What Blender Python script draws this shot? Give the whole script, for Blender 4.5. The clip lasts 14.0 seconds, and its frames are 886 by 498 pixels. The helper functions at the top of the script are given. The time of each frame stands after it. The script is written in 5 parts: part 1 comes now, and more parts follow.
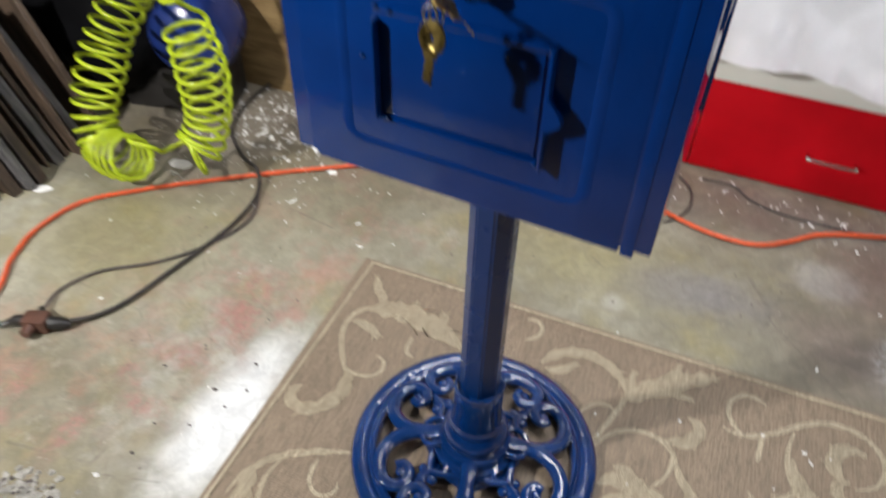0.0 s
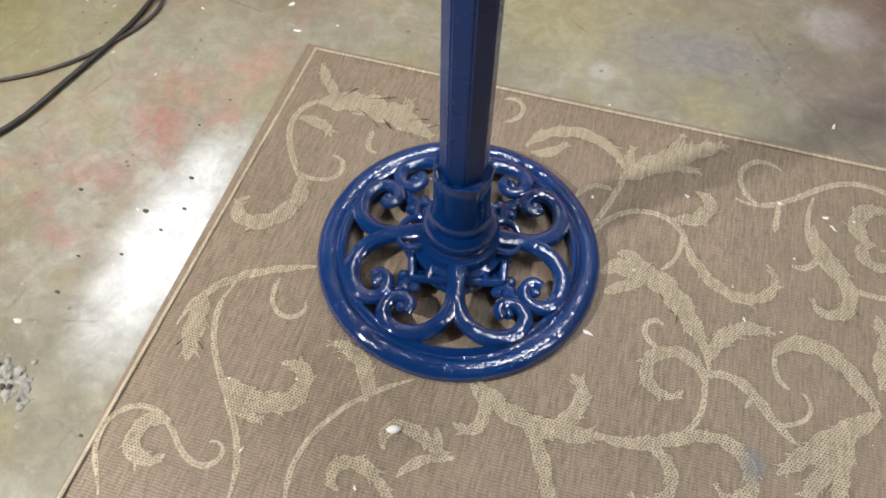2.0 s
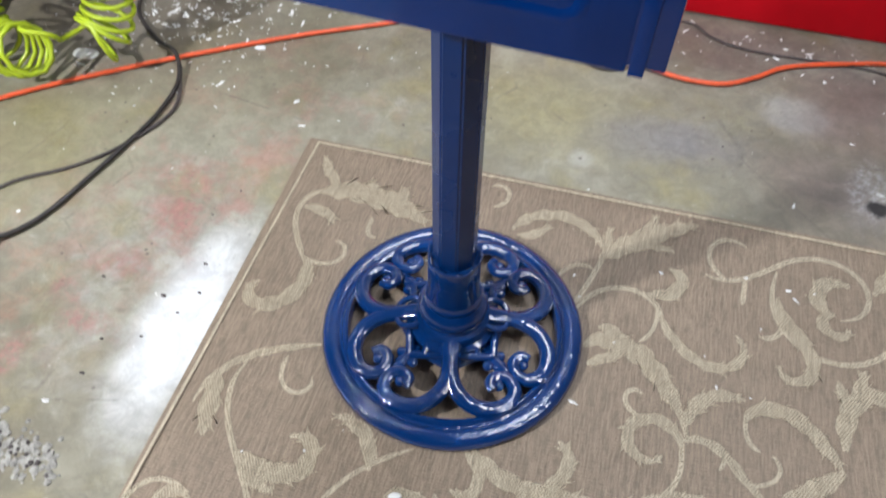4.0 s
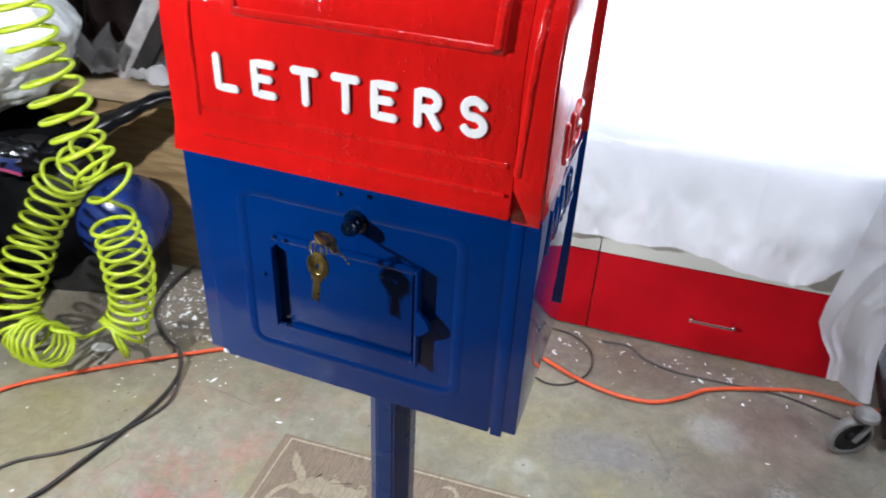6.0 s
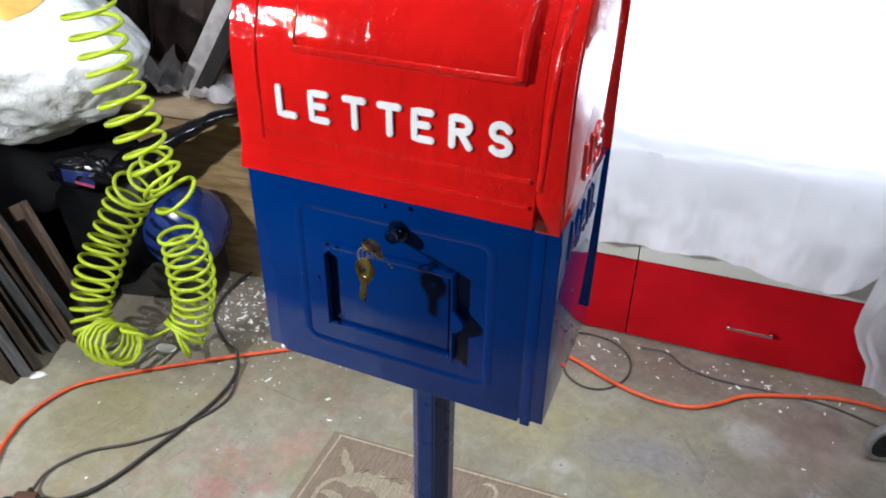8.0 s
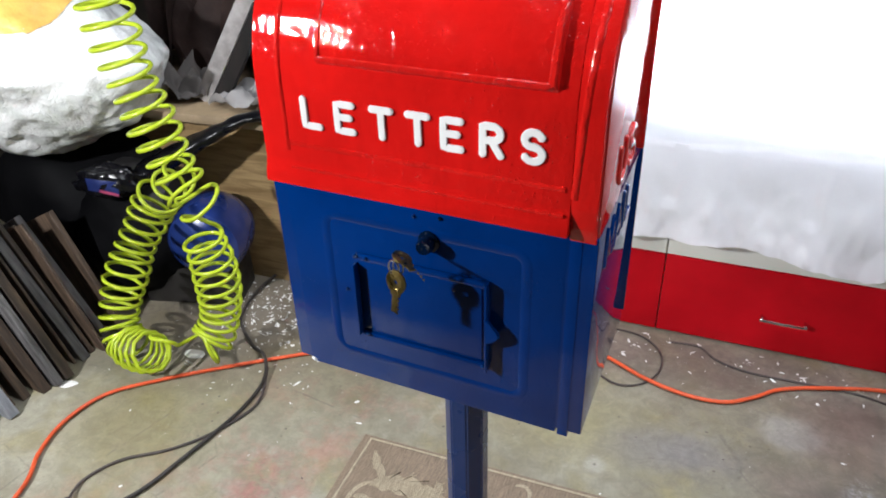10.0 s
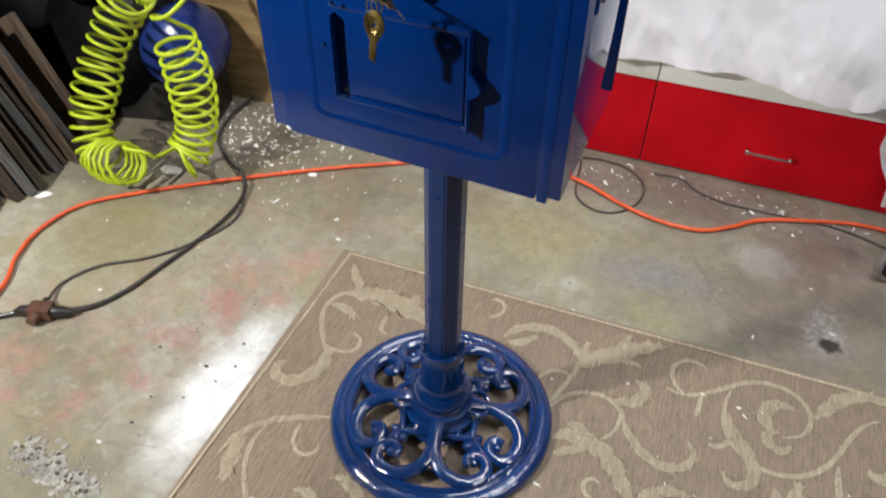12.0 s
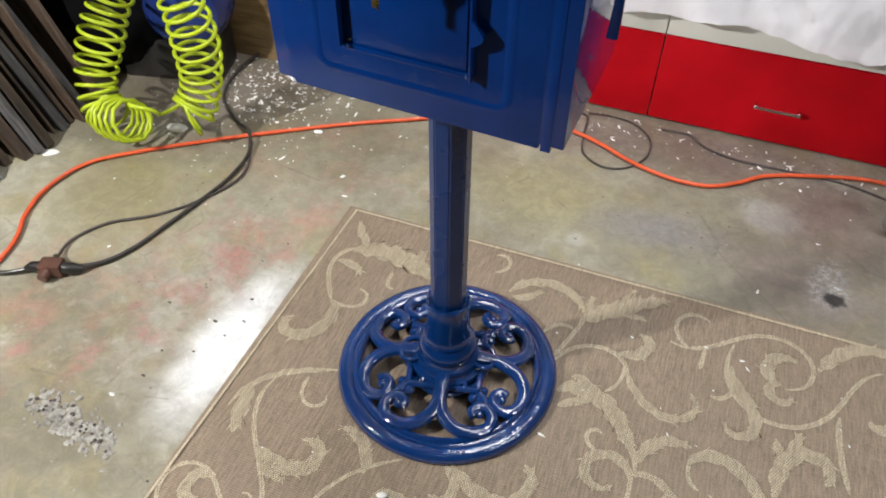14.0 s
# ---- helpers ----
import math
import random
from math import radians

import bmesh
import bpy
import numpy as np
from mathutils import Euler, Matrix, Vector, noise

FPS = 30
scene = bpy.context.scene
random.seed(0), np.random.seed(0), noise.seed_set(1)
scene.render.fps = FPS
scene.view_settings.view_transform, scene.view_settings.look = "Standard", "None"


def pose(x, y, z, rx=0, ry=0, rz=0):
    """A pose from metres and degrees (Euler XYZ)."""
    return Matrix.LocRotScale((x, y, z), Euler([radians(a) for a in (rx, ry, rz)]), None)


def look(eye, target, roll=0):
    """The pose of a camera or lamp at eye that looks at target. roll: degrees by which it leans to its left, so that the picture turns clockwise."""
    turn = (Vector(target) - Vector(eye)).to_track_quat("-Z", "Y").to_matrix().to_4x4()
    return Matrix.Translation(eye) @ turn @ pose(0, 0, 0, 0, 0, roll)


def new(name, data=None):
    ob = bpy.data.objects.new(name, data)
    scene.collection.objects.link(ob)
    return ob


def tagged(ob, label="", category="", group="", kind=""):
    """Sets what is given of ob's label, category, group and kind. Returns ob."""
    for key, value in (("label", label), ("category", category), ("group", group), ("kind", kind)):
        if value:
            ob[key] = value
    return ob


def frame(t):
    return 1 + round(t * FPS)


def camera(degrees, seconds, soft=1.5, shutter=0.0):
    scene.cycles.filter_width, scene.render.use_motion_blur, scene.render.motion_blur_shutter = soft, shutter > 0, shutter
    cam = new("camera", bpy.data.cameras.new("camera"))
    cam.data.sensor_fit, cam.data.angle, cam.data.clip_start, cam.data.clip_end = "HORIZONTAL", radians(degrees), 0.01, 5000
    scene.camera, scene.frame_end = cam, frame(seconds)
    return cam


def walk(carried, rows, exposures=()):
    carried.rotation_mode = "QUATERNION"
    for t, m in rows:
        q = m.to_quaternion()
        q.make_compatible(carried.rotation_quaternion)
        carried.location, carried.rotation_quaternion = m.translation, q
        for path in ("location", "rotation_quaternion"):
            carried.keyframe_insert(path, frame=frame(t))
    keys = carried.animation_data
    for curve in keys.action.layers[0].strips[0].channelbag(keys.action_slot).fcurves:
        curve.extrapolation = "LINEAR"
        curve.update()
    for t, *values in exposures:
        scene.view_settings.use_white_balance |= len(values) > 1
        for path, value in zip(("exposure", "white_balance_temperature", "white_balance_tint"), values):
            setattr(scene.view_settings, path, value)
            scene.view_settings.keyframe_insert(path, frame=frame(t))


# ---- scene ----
cam = camera(61.89, 14.0, soft=1.8, shutter=0.5)
PATH = [
    (0, (0.2322, -0.4669, 1.0986), (-0.3013, 0.5599, -0.0064), 1.52),
    (0.5, (0.1804, -0.4177, 0.9651), (-0.1696, 0.5474, -0.2622), 3.45),
    (1, (0.1637, -0.4028, 0.9020), (-0.1002, 0.4473, -0.4276), 5.76),
    (1.5, (0.1616, -0.4012, 0.8949), (-0.1186, 0.4031, -0.4595), 1.96),
    (2, (0.1666, -0.3977, 0.9099), (-0.1426, 0.4049, -0.4393), 1.35),
    (4.3, (0.1905, -0.4328, 1.0500), (-0.1717, 0.5331, -0.1730), 0.25),
    (4.5, (0.1945, -0.4238, 1.0918), (-0.1930, 0.6139, -0.0628), -1.06),
    (5, (0.1940, -0.4366, 1.1858), (-0.2229, 0.7528, 0.2001), -0.04),
    (5.5, (0.2191, -0.4765, 1.2091), (-0.1864, 0.8033, 0.3387), 2.40),
    (6, (0.2983, -0.5061, 1.1978), (-0.2038, 0.7633, 0.3632), 2.88),
    (6.5, (0.3326, -0.5343, 1.2209), (-0.2588, 0.7019, 0.3949), 0.29),
    (7, (0.3433, -0.5633, 1.2372), (-0.2607, 0.6619, 0.4041), 1.08),
    (7.5, (0.3382, -0.5673, 1.2302), (-0.2632, 0.6779, 0.4254), 2.13),
    (8, (0.3384, -0.5653, 1.2378), (-0.2628, 0.6699, 0.4175), 0.77),
    (8.2, (0.3399, -0.5576, 1.2417), (-0.2653, 0.6734, 0.4181), -0.17),
    (10.5, (0.3127, -0.5489, 1.2445), (-0.3262, 0.6572, 0.4095), -1.77),
    (11, (0.3107, -0.5582, 1.2308), (-0.3243, 0.6372, 0.3778), -0.88),
    (11.5, (0.3371, -0.5851, 1.1685), (-0.2564, 0.5482, 0.2075), 0.44),
    (12, (0.3406, -0.5838, 1.1415), (-0.1891, 0.4834, 0.0735), 0.95),
    (12.5, (0.3428, -0.5855, 1.1354), (-0.1674, 0.4473, 0.0249), 1.13),
    (13, (0.3429, -0.5853, 1.1361), (-0.1716, 0.4311, 0.0127), -0.32),
    (13.5, (0.3452, -0.5847, 1.1290), (-0.1594, 0.4175, -0.0116), 1.12),
    (14, (0.3494, -0.5935, 1.1360), (-0.1683, 0.4162, 0.0079), 0.29),
]
walk(cam, [(t, look(eye, target, roll)) for t, eye, target, roll in PATH], [(0, -0.1, 6450, 10), (0.5, 0.0, 6500, 10), (2.2, 0.0, 6500, 10), (4.5, 0.06, 5800, 10), (5.0, 0.18, 5750, 10), (5.5, 0.16, 5800, 10), (6, 0.04, 5850, 10), (7.5, 0.0, 5900, 10), (8.0, -0.12, 5900, 10), (10.5, -0.08, 6200, 10), (11.5, -0.08, 6400, 10), (12.5, 0.0, 6500, 10), (14, 0.0, 6500, 10)])

# ---- world and light ----
world = bpy.data.worlds.new("world")
scene.world = world
world.use_nodes = True
world.node_tree.nodes["Background"].inputs[0].default_value = (0.9, 0.95, 1.0, 1)
world.node_tree.nodes["Background"].inputs[1].default_value = 0.006


def lamp(name, eye, target, watts, sx, sy, colour, shape="RECTANGLE"):
    d = bpy.data.lights.new(name, "AREA")
    d.energy, d.shape, d.size, d.size_y, d.color = watts, shape, sx, sy, colour
    ob = new(name, d)
    ob.matrix_world = look(eye, target)
    return ob


work_lamp = new("work_lamp", bpy.data.lights.new("work_lamp", "SPOT"))      # unseen bulb close by, the source of all the sharp shadows; cone spares floor beneath
work_lamp.data.energy, work_lamp.data.shadow_soft_size, work_lamp.data.color = 186, 0.042, (1.0, 0.98, 0.96)
work_lamp.data.spot_size, work_lamp.data.spot_blend = radians(114), 0.25
work_lamp.matrix_world = look((-1.20, -1.00, 1.44), (-0.30, 0.60, 0.90))
# unseen lamp added above the cabinet to whiten the sheet; spread kept off the floor
sheet_fill = lamp("sheet_fill", (0.60, 1.80, 1.82), (0.60, 1.805, 0.0), 190, 1.9, 0.2, (0.87, 0.94, 1.0))
sheet_fill.data.spread = radians(52)
# two unseen overhead fills, added for general floor brightness and glints on the base
lamp("overhead_fill", (-0.20, 0.62, 2.42), (-0.20, 0.63, 0.0), 17.5, 0.22, 1.2, (0.97, 0.98, 1.0))
lamp("overhead_fill", (0.50, 0.50, 2.42), (0.50, 0.51, 0.0), 22, 0.26, 1.1, (0.93, 0.96, 1.0))
# unseen fill added on the right to lift the sheet and drawer fronts
lamp("side_fill", (1.75, 0.0, 2.05), (0.45, 0.90, 0.30), 15, 0.30, 0.9, (0.92, 0.95, 1.0))


# ---- materials ----
class Nodes:
    def __init__(self, name):
        self.m = bpy.data.materials.new(name)
        self.m.use_nodes = True
        self.t = self.m.node_tree
        self.b = self.t.nodes["Principled BSDF"]
        self.co = self.t.nodes.new("ShaderNodeTexCoord").outputs["Object"]

    def link(self, a, b):
        if isinstance(a, (int, float)):
            b.default_value = a
        elif isinstance(a, tuple):
            b.default_value = (*a, 1) if len(a) == 3 and b.type == "RGBA" else a
        else:
            self.t.links.new(a, b)

    def scaled(self, s, turn=0.0):
        n = self.t.nodes.new("ShaderNodeMapping")
        n.inputs["Scale"].default_value = s if isinstance(s, tuple) else (s, s, s)
        n.inputs["Rotation"].default_value = (0, 0, turn)
        self.link(self.co, n.inputs[0])
        return n.outputs[0]

    def noise(self, scale, detail=4.0, rough=0.55, vec=None, warp=0.0):
        n = self.t.nodes.new("ShaderNodeTexNoise")
        n.inputs["Scale"].default_value, n.inputs["Detail"].default_value = scale, detail
        n.inputs["Roughness"].default_value, n.inputs["Distortion"].default_value = rough, warp
        self.link(vec or self.co, n.inputs["Vector"])
        return n.outputs["Fac"]

    def voronoi(self, scale, feature="F1", vec=None):
        n = self.t.nodes.new("ShaderNodeTexVoronoi")
        n.feature = feature
        n.inputs["Scale"].default_value = scale
        self.link(vec or self.co, n.inputs["Vector"])
        return n.outputs["Distance"]

    def ramp(self, fac, lo, hi, a=0.0, b=1.0):
        n = self.t.nodes.new("ShaderNodeMapRange")
        n.interpolation_type = "SMOOTHSTEP"
        for k, v in zip(range(1, 5), (lo, hi, a, b)):
            n.inputs[k].default_value = v
        self.link(fac, n.inputs[0])
        return n.outputs[0]

    def math(self, op, a, b=0.0):
        n = self.t.nodes.new("ShaderNodeMath")
        n.operation = op
        self.link(a, n.inputs[0])
        self.link(b, n.inputs[1])
        return n.outputs[0]

    def mix(self, fac, a, b, blend="MIX"):
        n = self.t.nodes.new("ShaderNodeMix")
        n.data_type, n.blend_type = "RGBA", blend
        self.link(fac, n.inputs[0])
        self.link(a, n.inputs[6])
        self.link(b, n.inputs[7])
        return n.outputs[2]

    def spot(self, x, y, r, soft, wobble, scale=6.0, sx=1.0, sy=1.0, turn=0.0):
        """A blot with a ragged outline round (x, y), in the object's own metres."""
        n = self.t.nodes.new("ShaderNodeMapping")
        n.vector_type = "TEXTURE"
        n.inputs["Location"].default_value = (x, y, 0)
        n.inputs["Rotation"].default_value = (0, 0, turn)
        n.inputs["Scale"].default_value = (sx, sy, 1)
        self.link(self.co, n.inputs[0])
        d = self.t.nodes.new("ShaderNodeVectorMath")
        d.operation = "LENGTH"
        self.link(n.outputs[0], d.inputs[0])
        wob = self.math("MULTIPLY", self.math("SUBTRACT", self.noise(scale, 5, 0.65), 0.5), wobble)
        return self.ramp(self.math("ADD", d.outputs["Value"], wob), r + soft, r - soft)

    def bump(self, height, strength=0.3, dist=0.002, after=None):
        n = self.t.nodes.new("ShaderNodeBump")
        n.inputs["Strength"].default_value, n.inputs["Distance"].default_value = strength, dist
        self.link(height, n.inputs["Height"])
        if after:
            self.link(after, n.inputs["Normal"])
        self.link(n.outputs[0], self.b.inputs["Normal"])
        return n.outputs[0]

    def done(self, colour, rough, metal=0.0):
        self.link(colour, self.b.inputs["Base Color"])
        self.link(rough, self.b.inputs["Roughness"])
        self.link(metal, self.b.inputs["Metallic"])
        return self.m


def plain(name, colour, rough=0.5, metal=0.0, vary=0.25, scale=30.0, bump=0.15, dist=0.001, coat=0.0, rvary=0.1):
    n = Nodes(name)
    f = n.mix(0.5, n.noise(scale, 5), n.noise(scale * 0.13, 3))
    dark = tuple(c * (1 - vary) for c in colour)
    light = tuple(min(1.0, c * (1 + vary * 0.6)) for c in colour)
    if bump:
        n.bump(n.noise(scale * 3, 4), bump, dist)
    n.b.inputs["Coat Weight"].default_value = coat
    n.b.inputs["Coat Roughness"].default_value = 0.06
    return n.done(n.mix(n.ramp(f, 0.35, 0.65), dark, light), n.ramp(n.noise(scale * 0.6), 0.3, 0.7, max(0.02, rough - rvary), min(1, rough + rvary)), metal)


def enamel(name, colour, lumps=0.5, grain=38.0, ior=1.42, fine=0.10):
    """Thick brushed gloss paint: runs, brush lumps and a few bubbles."""
    n = Nodes(name)
    f = n.noise(9, 4)
    col = n.mix(n.ramp(f, 0.3, 0.7), tuple(c * 0.86 for c in colour), tuple(min(1, c * 1.1) for c in colour))
    one = n.bump(n.noise(grain, 3, 0.5, n.scaled((1, 1, 0.45))), 0.28 * lumps, 0.004)
    beads = n.ramp(n.voronoi(230), 0.0, 0.30, 1.0, 0.0)
    few = n.ramp(n.noise(17, 4), 0.50, 0.62)
    two = n.bump(n.math("MULTIPLY", beads, few), 0.35 * lumps, 0.0012, one)
    n.bump(n.noise(210, 2), fine * lumps, 0.001, two)
    n.b.inputs["IOR"].default_value = ior
    return n.done(col, n.ramp(n.noise(22), 0.3, 0.7, 0.025, 0.065))


PINK_STAINS = ((-0.642, -0.006, 0.025, 1.0, 0.8), (-0.637, -0.155, 0.028, 0.7, 1.5), (-0.80, -0.12, 0.035, 0.9, 1.0), (-0.77, -0.19, 0.022, 1.0, 1.0),
               (-0.576, 0.274, 0.05, 1.5, 0.8), (-0.546, 0.181, 0.045, 1.0, 1.2), (-0.583, 0.064, 0.03, 1.5, 0.8), (-0.565, -0.053, 0.03, 1.6, 0.7))


def concrete():
    n = Nodes("old_concrete")
    base = n.mix(n.ramp(n.noise(2.1, 6, 0.6, warp=0.4), 0.34, 0.66), (0.205, 0.182, 0.125), (0.365, 0.345, 0.27))
    base = n.mix(n.ramp(n.noise(5.5, 5, 0.6), 0.48, 0.70, 0, 0.55), base, (0.29, 0.245, 0.10))
    base = n.mix(n.ramp(n.noise(14, 6, 0.7), 0.55, 0.75, 0, 0.45), base, (0.50, 0.47, 0.40))
    base = n.mix(n.math("MULTIPLY", n.spot(-0.55, 0.33, 0.30, 0.24, 0.5, 5), n.ramp(n.noise(9, 5, 0.7), 0.45, 0.66, 0, 0.5)), base, (0.43, 0.185, 0.155))
    base = n.mix(n.math("MULTIPLY", n.spot(-0.78, -0.05, 0.20, 0.14, 0.4, 6), n.ramp(n.noise(10, 5, 0.7), 0.47, 0.68, 0, 0.45)), base, (0.42, 0.20, 0.14))
    # whitish patch along the rug's left edge, thinning out to the left
    base = n.mix(n.spot(-0.42, 0.0, 0.095, 0.06, 0.10, 9, 0.68, 1.75, 0.1), base, (0.80, 0.81, 0.80))
    base = n.mix(n.math("MULTIPLY", n.spot(-0.50, 0.02, 0.20, 0.14, 0.3, 8), n.ramp(n.noise(8, 6, 0.7), 0.46, 0.74, 0, 0.55)), base, (0.62, 0.61, 0.59))
    for x, y, r, sx, sy in PINK_STAINS:
        base = n.mix(n.math("MULTIPLY", n.spot(x, y, r, r * 0.8, 0.08, 26, sx, sy), n.ramp(n.noise(45, 5, 0.7), 0.38, 0.6, 0.05, 0.42)), base, (0.46, 0.16, 0.165))
    base = n.mix(n.math("MULTIPLY", n.spot(0.575, 0.955, 0.050, 0.03, 0.05, 20, 0.9, 1.5), 0.55), base, (0.17, 0.11, 0.09))
    base = n.mix(n.math("MULTIPLY", n.spot(0.22, 0.70, 0.07, 0.06, 0.08, 14, 1.8, 0.7), 0.45), base, (0.27, 0.255, 0.265))
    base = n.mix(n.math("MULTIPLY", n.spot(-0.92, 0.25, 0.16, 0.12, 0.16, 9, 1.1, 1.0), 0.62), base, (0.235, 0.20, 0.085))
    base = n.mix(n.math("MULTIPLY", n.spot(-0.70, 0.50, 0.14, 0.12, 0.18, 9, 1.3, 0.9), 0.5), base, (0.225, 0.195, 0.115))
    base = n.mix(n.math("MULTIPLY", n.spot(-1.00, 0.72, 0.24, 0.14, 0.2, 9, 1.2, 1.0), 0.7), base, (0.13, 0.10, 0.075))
    base = n.mix(n.math("MULTIPLY", n.spot(0.60, 0.68, 0.05, 0.03, 0.08, 20, 1.0, 1.4), n.ramp(n.noise(60, 5, 0.7), 0.35, 0.65, 0.1, 0.6)), base, (0.36, 0.345, 0.345))
    base = n.mix(n.math("MULTIPLY", n.spot(0.457, 0.864, 0.075, 0.05, 0.08, 14, 1.2, 0.8), 0.5), base, (0.33, 0.31, 0.29))
    base = n.mix(n.math("MULTIPLY", n.spot(0.51, 0.657, 0.022, 0.02, 0.03, 30, 2.4, 0.7), 0.6), base, (0.10, 0.085, 0.075))
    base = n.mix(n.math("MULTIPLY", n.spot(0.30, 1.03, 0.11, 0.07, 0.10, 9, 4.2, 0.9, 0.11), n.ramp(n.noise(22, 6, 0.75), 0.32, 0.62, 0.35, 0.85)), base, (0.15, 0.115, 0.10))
    # brown-grey dirt on the right, with the box's shadow painted into the same blot
    base = n.mix(n.math("MULTIPLY", n.spot(0.80, 0.72, 0.34, 0.12, 0.25, 6, 1.1, 1.0), n.ramp(n.noise(12, 6, 0.75), 0.3, 0.65, 0.35, 0.75)), base, (0.20, 0.165, 0.14))
    base = n.mix(n.math("MULTIPLY", n.spot(-0.03, 0.70, 0.15, 0.10, 0.18, 8, 1.2, 0.8), 0.55), base, (0.315, 0.28, 0.13))
    base = n.mix(n.math("MULTIPLY", n.spot(0.21, 0.70, 0.10, 0.05, 0.10, 12, 1.5, 0.6, 0.3), 0.4), base, (0.225, 0.21, 0.215))
    base = n.mix(n.math("MULTIPLY", n.spot(0.57, 0.90, 0.11, 0.05, 0.12, 12, 1.0, 1.1), 0.6), base, (0.165, 0.115, 0.095))
    base = n.mix(n.math("MULTIPLY", n.spot(0.49, 0.70, 0.07, 0.05, 0.08, 14, 1.3, 0.8), 0.5), base, (0.20, 0.155, 0.13))
    base = n.mix(n.math("MULTIPLY", n.spot(0.443, 0.86, 0.055, 0.02, 0.06, 20, 1.2, 0.9), 0.3), base, (0.42, 0.40, 0.38))
    base = n.mix(n.math("MULTIPLY", n.spot(0.073, 0.588, 0.020, 0.012, 0.02, 40), 0.45), base, (0.52, 0.50, 0.47))
    base = n.mix(n.math("MULTIPLY", n.spot(0.073, 0.588, 0.003, 0.003, 0.004, 60), 0.8), base, (0.10, 0.085, 0.075))
    base = n.mix(n.math("MULTIPLY", n.spot(0.59, 0.70, 0.055, 0.02, 0.06, 30, 0.7, 1.3), n.ramp(n.noise(85, 5, 0.75), 0.42, 0.62, 0.05, 0.55)), base, (0.50, 0.48, 0.47))
    cracks = n.ramp(n.voronoi(3.1, "DISTANCE_TO_EDGE", n.scaled((1.0, 1.3, 1.0), 0.4)), 0.004, 0.012, 1.0, 0.0)
    base = n.mix(n.math("MULTIPLY", cracks, n.ramp(n.noise(7, 5, 0.7), 0.50, 0.60, 0.0, 0.35)), base, (0.12, 0.10, 0.085))
    base = n.mix(n.spot(0.606, 0.66, 0.020, 0.006, 0.04, 40), base, (0.03, 0.026, 0.024))
    mottle = n.ramp(n.noise(24, 7, 0.78, warp=0.5), 0.36, 0.66, 0.82, 1.09)
    base = n.mix(1.0, base, mottle, "MULTIPLY")
    grime = n.math("MULTIPLY", n.ramp(n.noise(95, 4, 0.75), 0.56, 0.72), n.ramp(n.noise(3.3, 4), 0.35, 0.65, 0.15, 0.8))
    base = n.mix(n.math("MULTIPLY", grime, 0.55), base, (0.13, 0.105, 0.08))
    pale = n.ramp(n.noise(70, 5, 0.7), 0.62, 0.76, 0, 0.5)
    base = n.mix(pale, base, (0.58, 0.55, 0.49))
    specks = n.math("MULTIPLY", n.ramp(n.voronoi(26), 0.06, 0.11, 1, 0), n.ramp(n.noise(4), 0.5, 0.6))
    base = n.mix(n.math("MULTIPLY", specks, 0.8), base, (0.10, 0.085, 0.07))
    hi = n.math("ADD", n.noise(60, 6, 0.7), n.math("MULTIPLY", n.noise(7, 4), 1.5))
    n.bump(hi, 0.22, 0.003)
    return n.done(base, n.ramp(n.noise(6, 5), 0.35, 0.7, 0.38, 0.75))


def weave(name, colour, fine=520.0):
    n = Nodes(name)
    wx = n.t.nodes.new("ShaderNodeTexWave")
    wx.bands_direction = "Y"
    wx.inputs["Scale"].default_value, wx.inputs["Distortion"].default_value = fine * 0.16, 5.0
    n.link(n.co, wx.inputs["Vector"])
    streak = n.noise(48, 5, 0.75, n.scaled((6, 0.6, 1)))
    f = n.math("ADD", n.math("MULTIPLY", wx.outputs["Fac"], 0.16), n.math("MULTIPLY", streak, 0.84))
    col = n.mix(n.ramp(f, 0.3, 0.72), tuple(c * 0.52 for c in colour), tuple(c * 1.34 for c in colour))
    col = n.mix(n.ramp(n.noise(3, 4), 0.4, 0.7, 0, 0.35), col, tuple(c * 0.75 for c in colour))
    dash = n.ramp(n.noise(40, 3, 0.6, n.scaled((7, 1.5, 1))), 0.57, 0.66, 0, 0.5)
    col = n.mix(dash, col, tuple(c * 0.42 for c in colour))
    rib = n.ramp(n.noise(60, 2, 0.5, n.scaled((1.2, 6, 1))), 0.42, 0.62, 0, 0.20)
    col = n.mix(rib, col, tuple(c * 1.25 for c in colour))
    col = n.mix(n.math("MULTIPLY", n.spot(0.791, -0.547, 0.016, 0.012, 0.02, 40, 0.8, 1.3), 0.75), col, (0.13, 0.16, 0.19))
    n.bump(n.math("ADD", f, n.noise(350, 2)), 0.5, 0.0012)
    return n.done(col, 0.62)


def timber(name, a, b, along="z", scale=1.0, rough=0.6):
    n = Nodes(name)
    st = {"x": (1, 9, 9), "y": (9, 1, 9), "z": (9, 9, 1)}[along]
    g = n.noise(3.2 * scale, 6, 0.62, n.scaled(tuple(s * 1.0 for s in st)), warp=0.6)
    fine = n.noise(16 * scale, 5, 0.6, n.scaled(st))
    col = n.mix(n.ramp(n.mix(0.35, g, fine), 0.33, 0.67), a, b)
    info = n.t.nodes.new("ShaderNodeObjectInfo")
    col = n.mix(n.ramp(info.outputs["Random"], 0, 1, 0.0, 0.55), col, tuple(0.45 * c for c in a))
    n.bump(fine, 0.3, 0.0015)
    return n.done(col, rough)


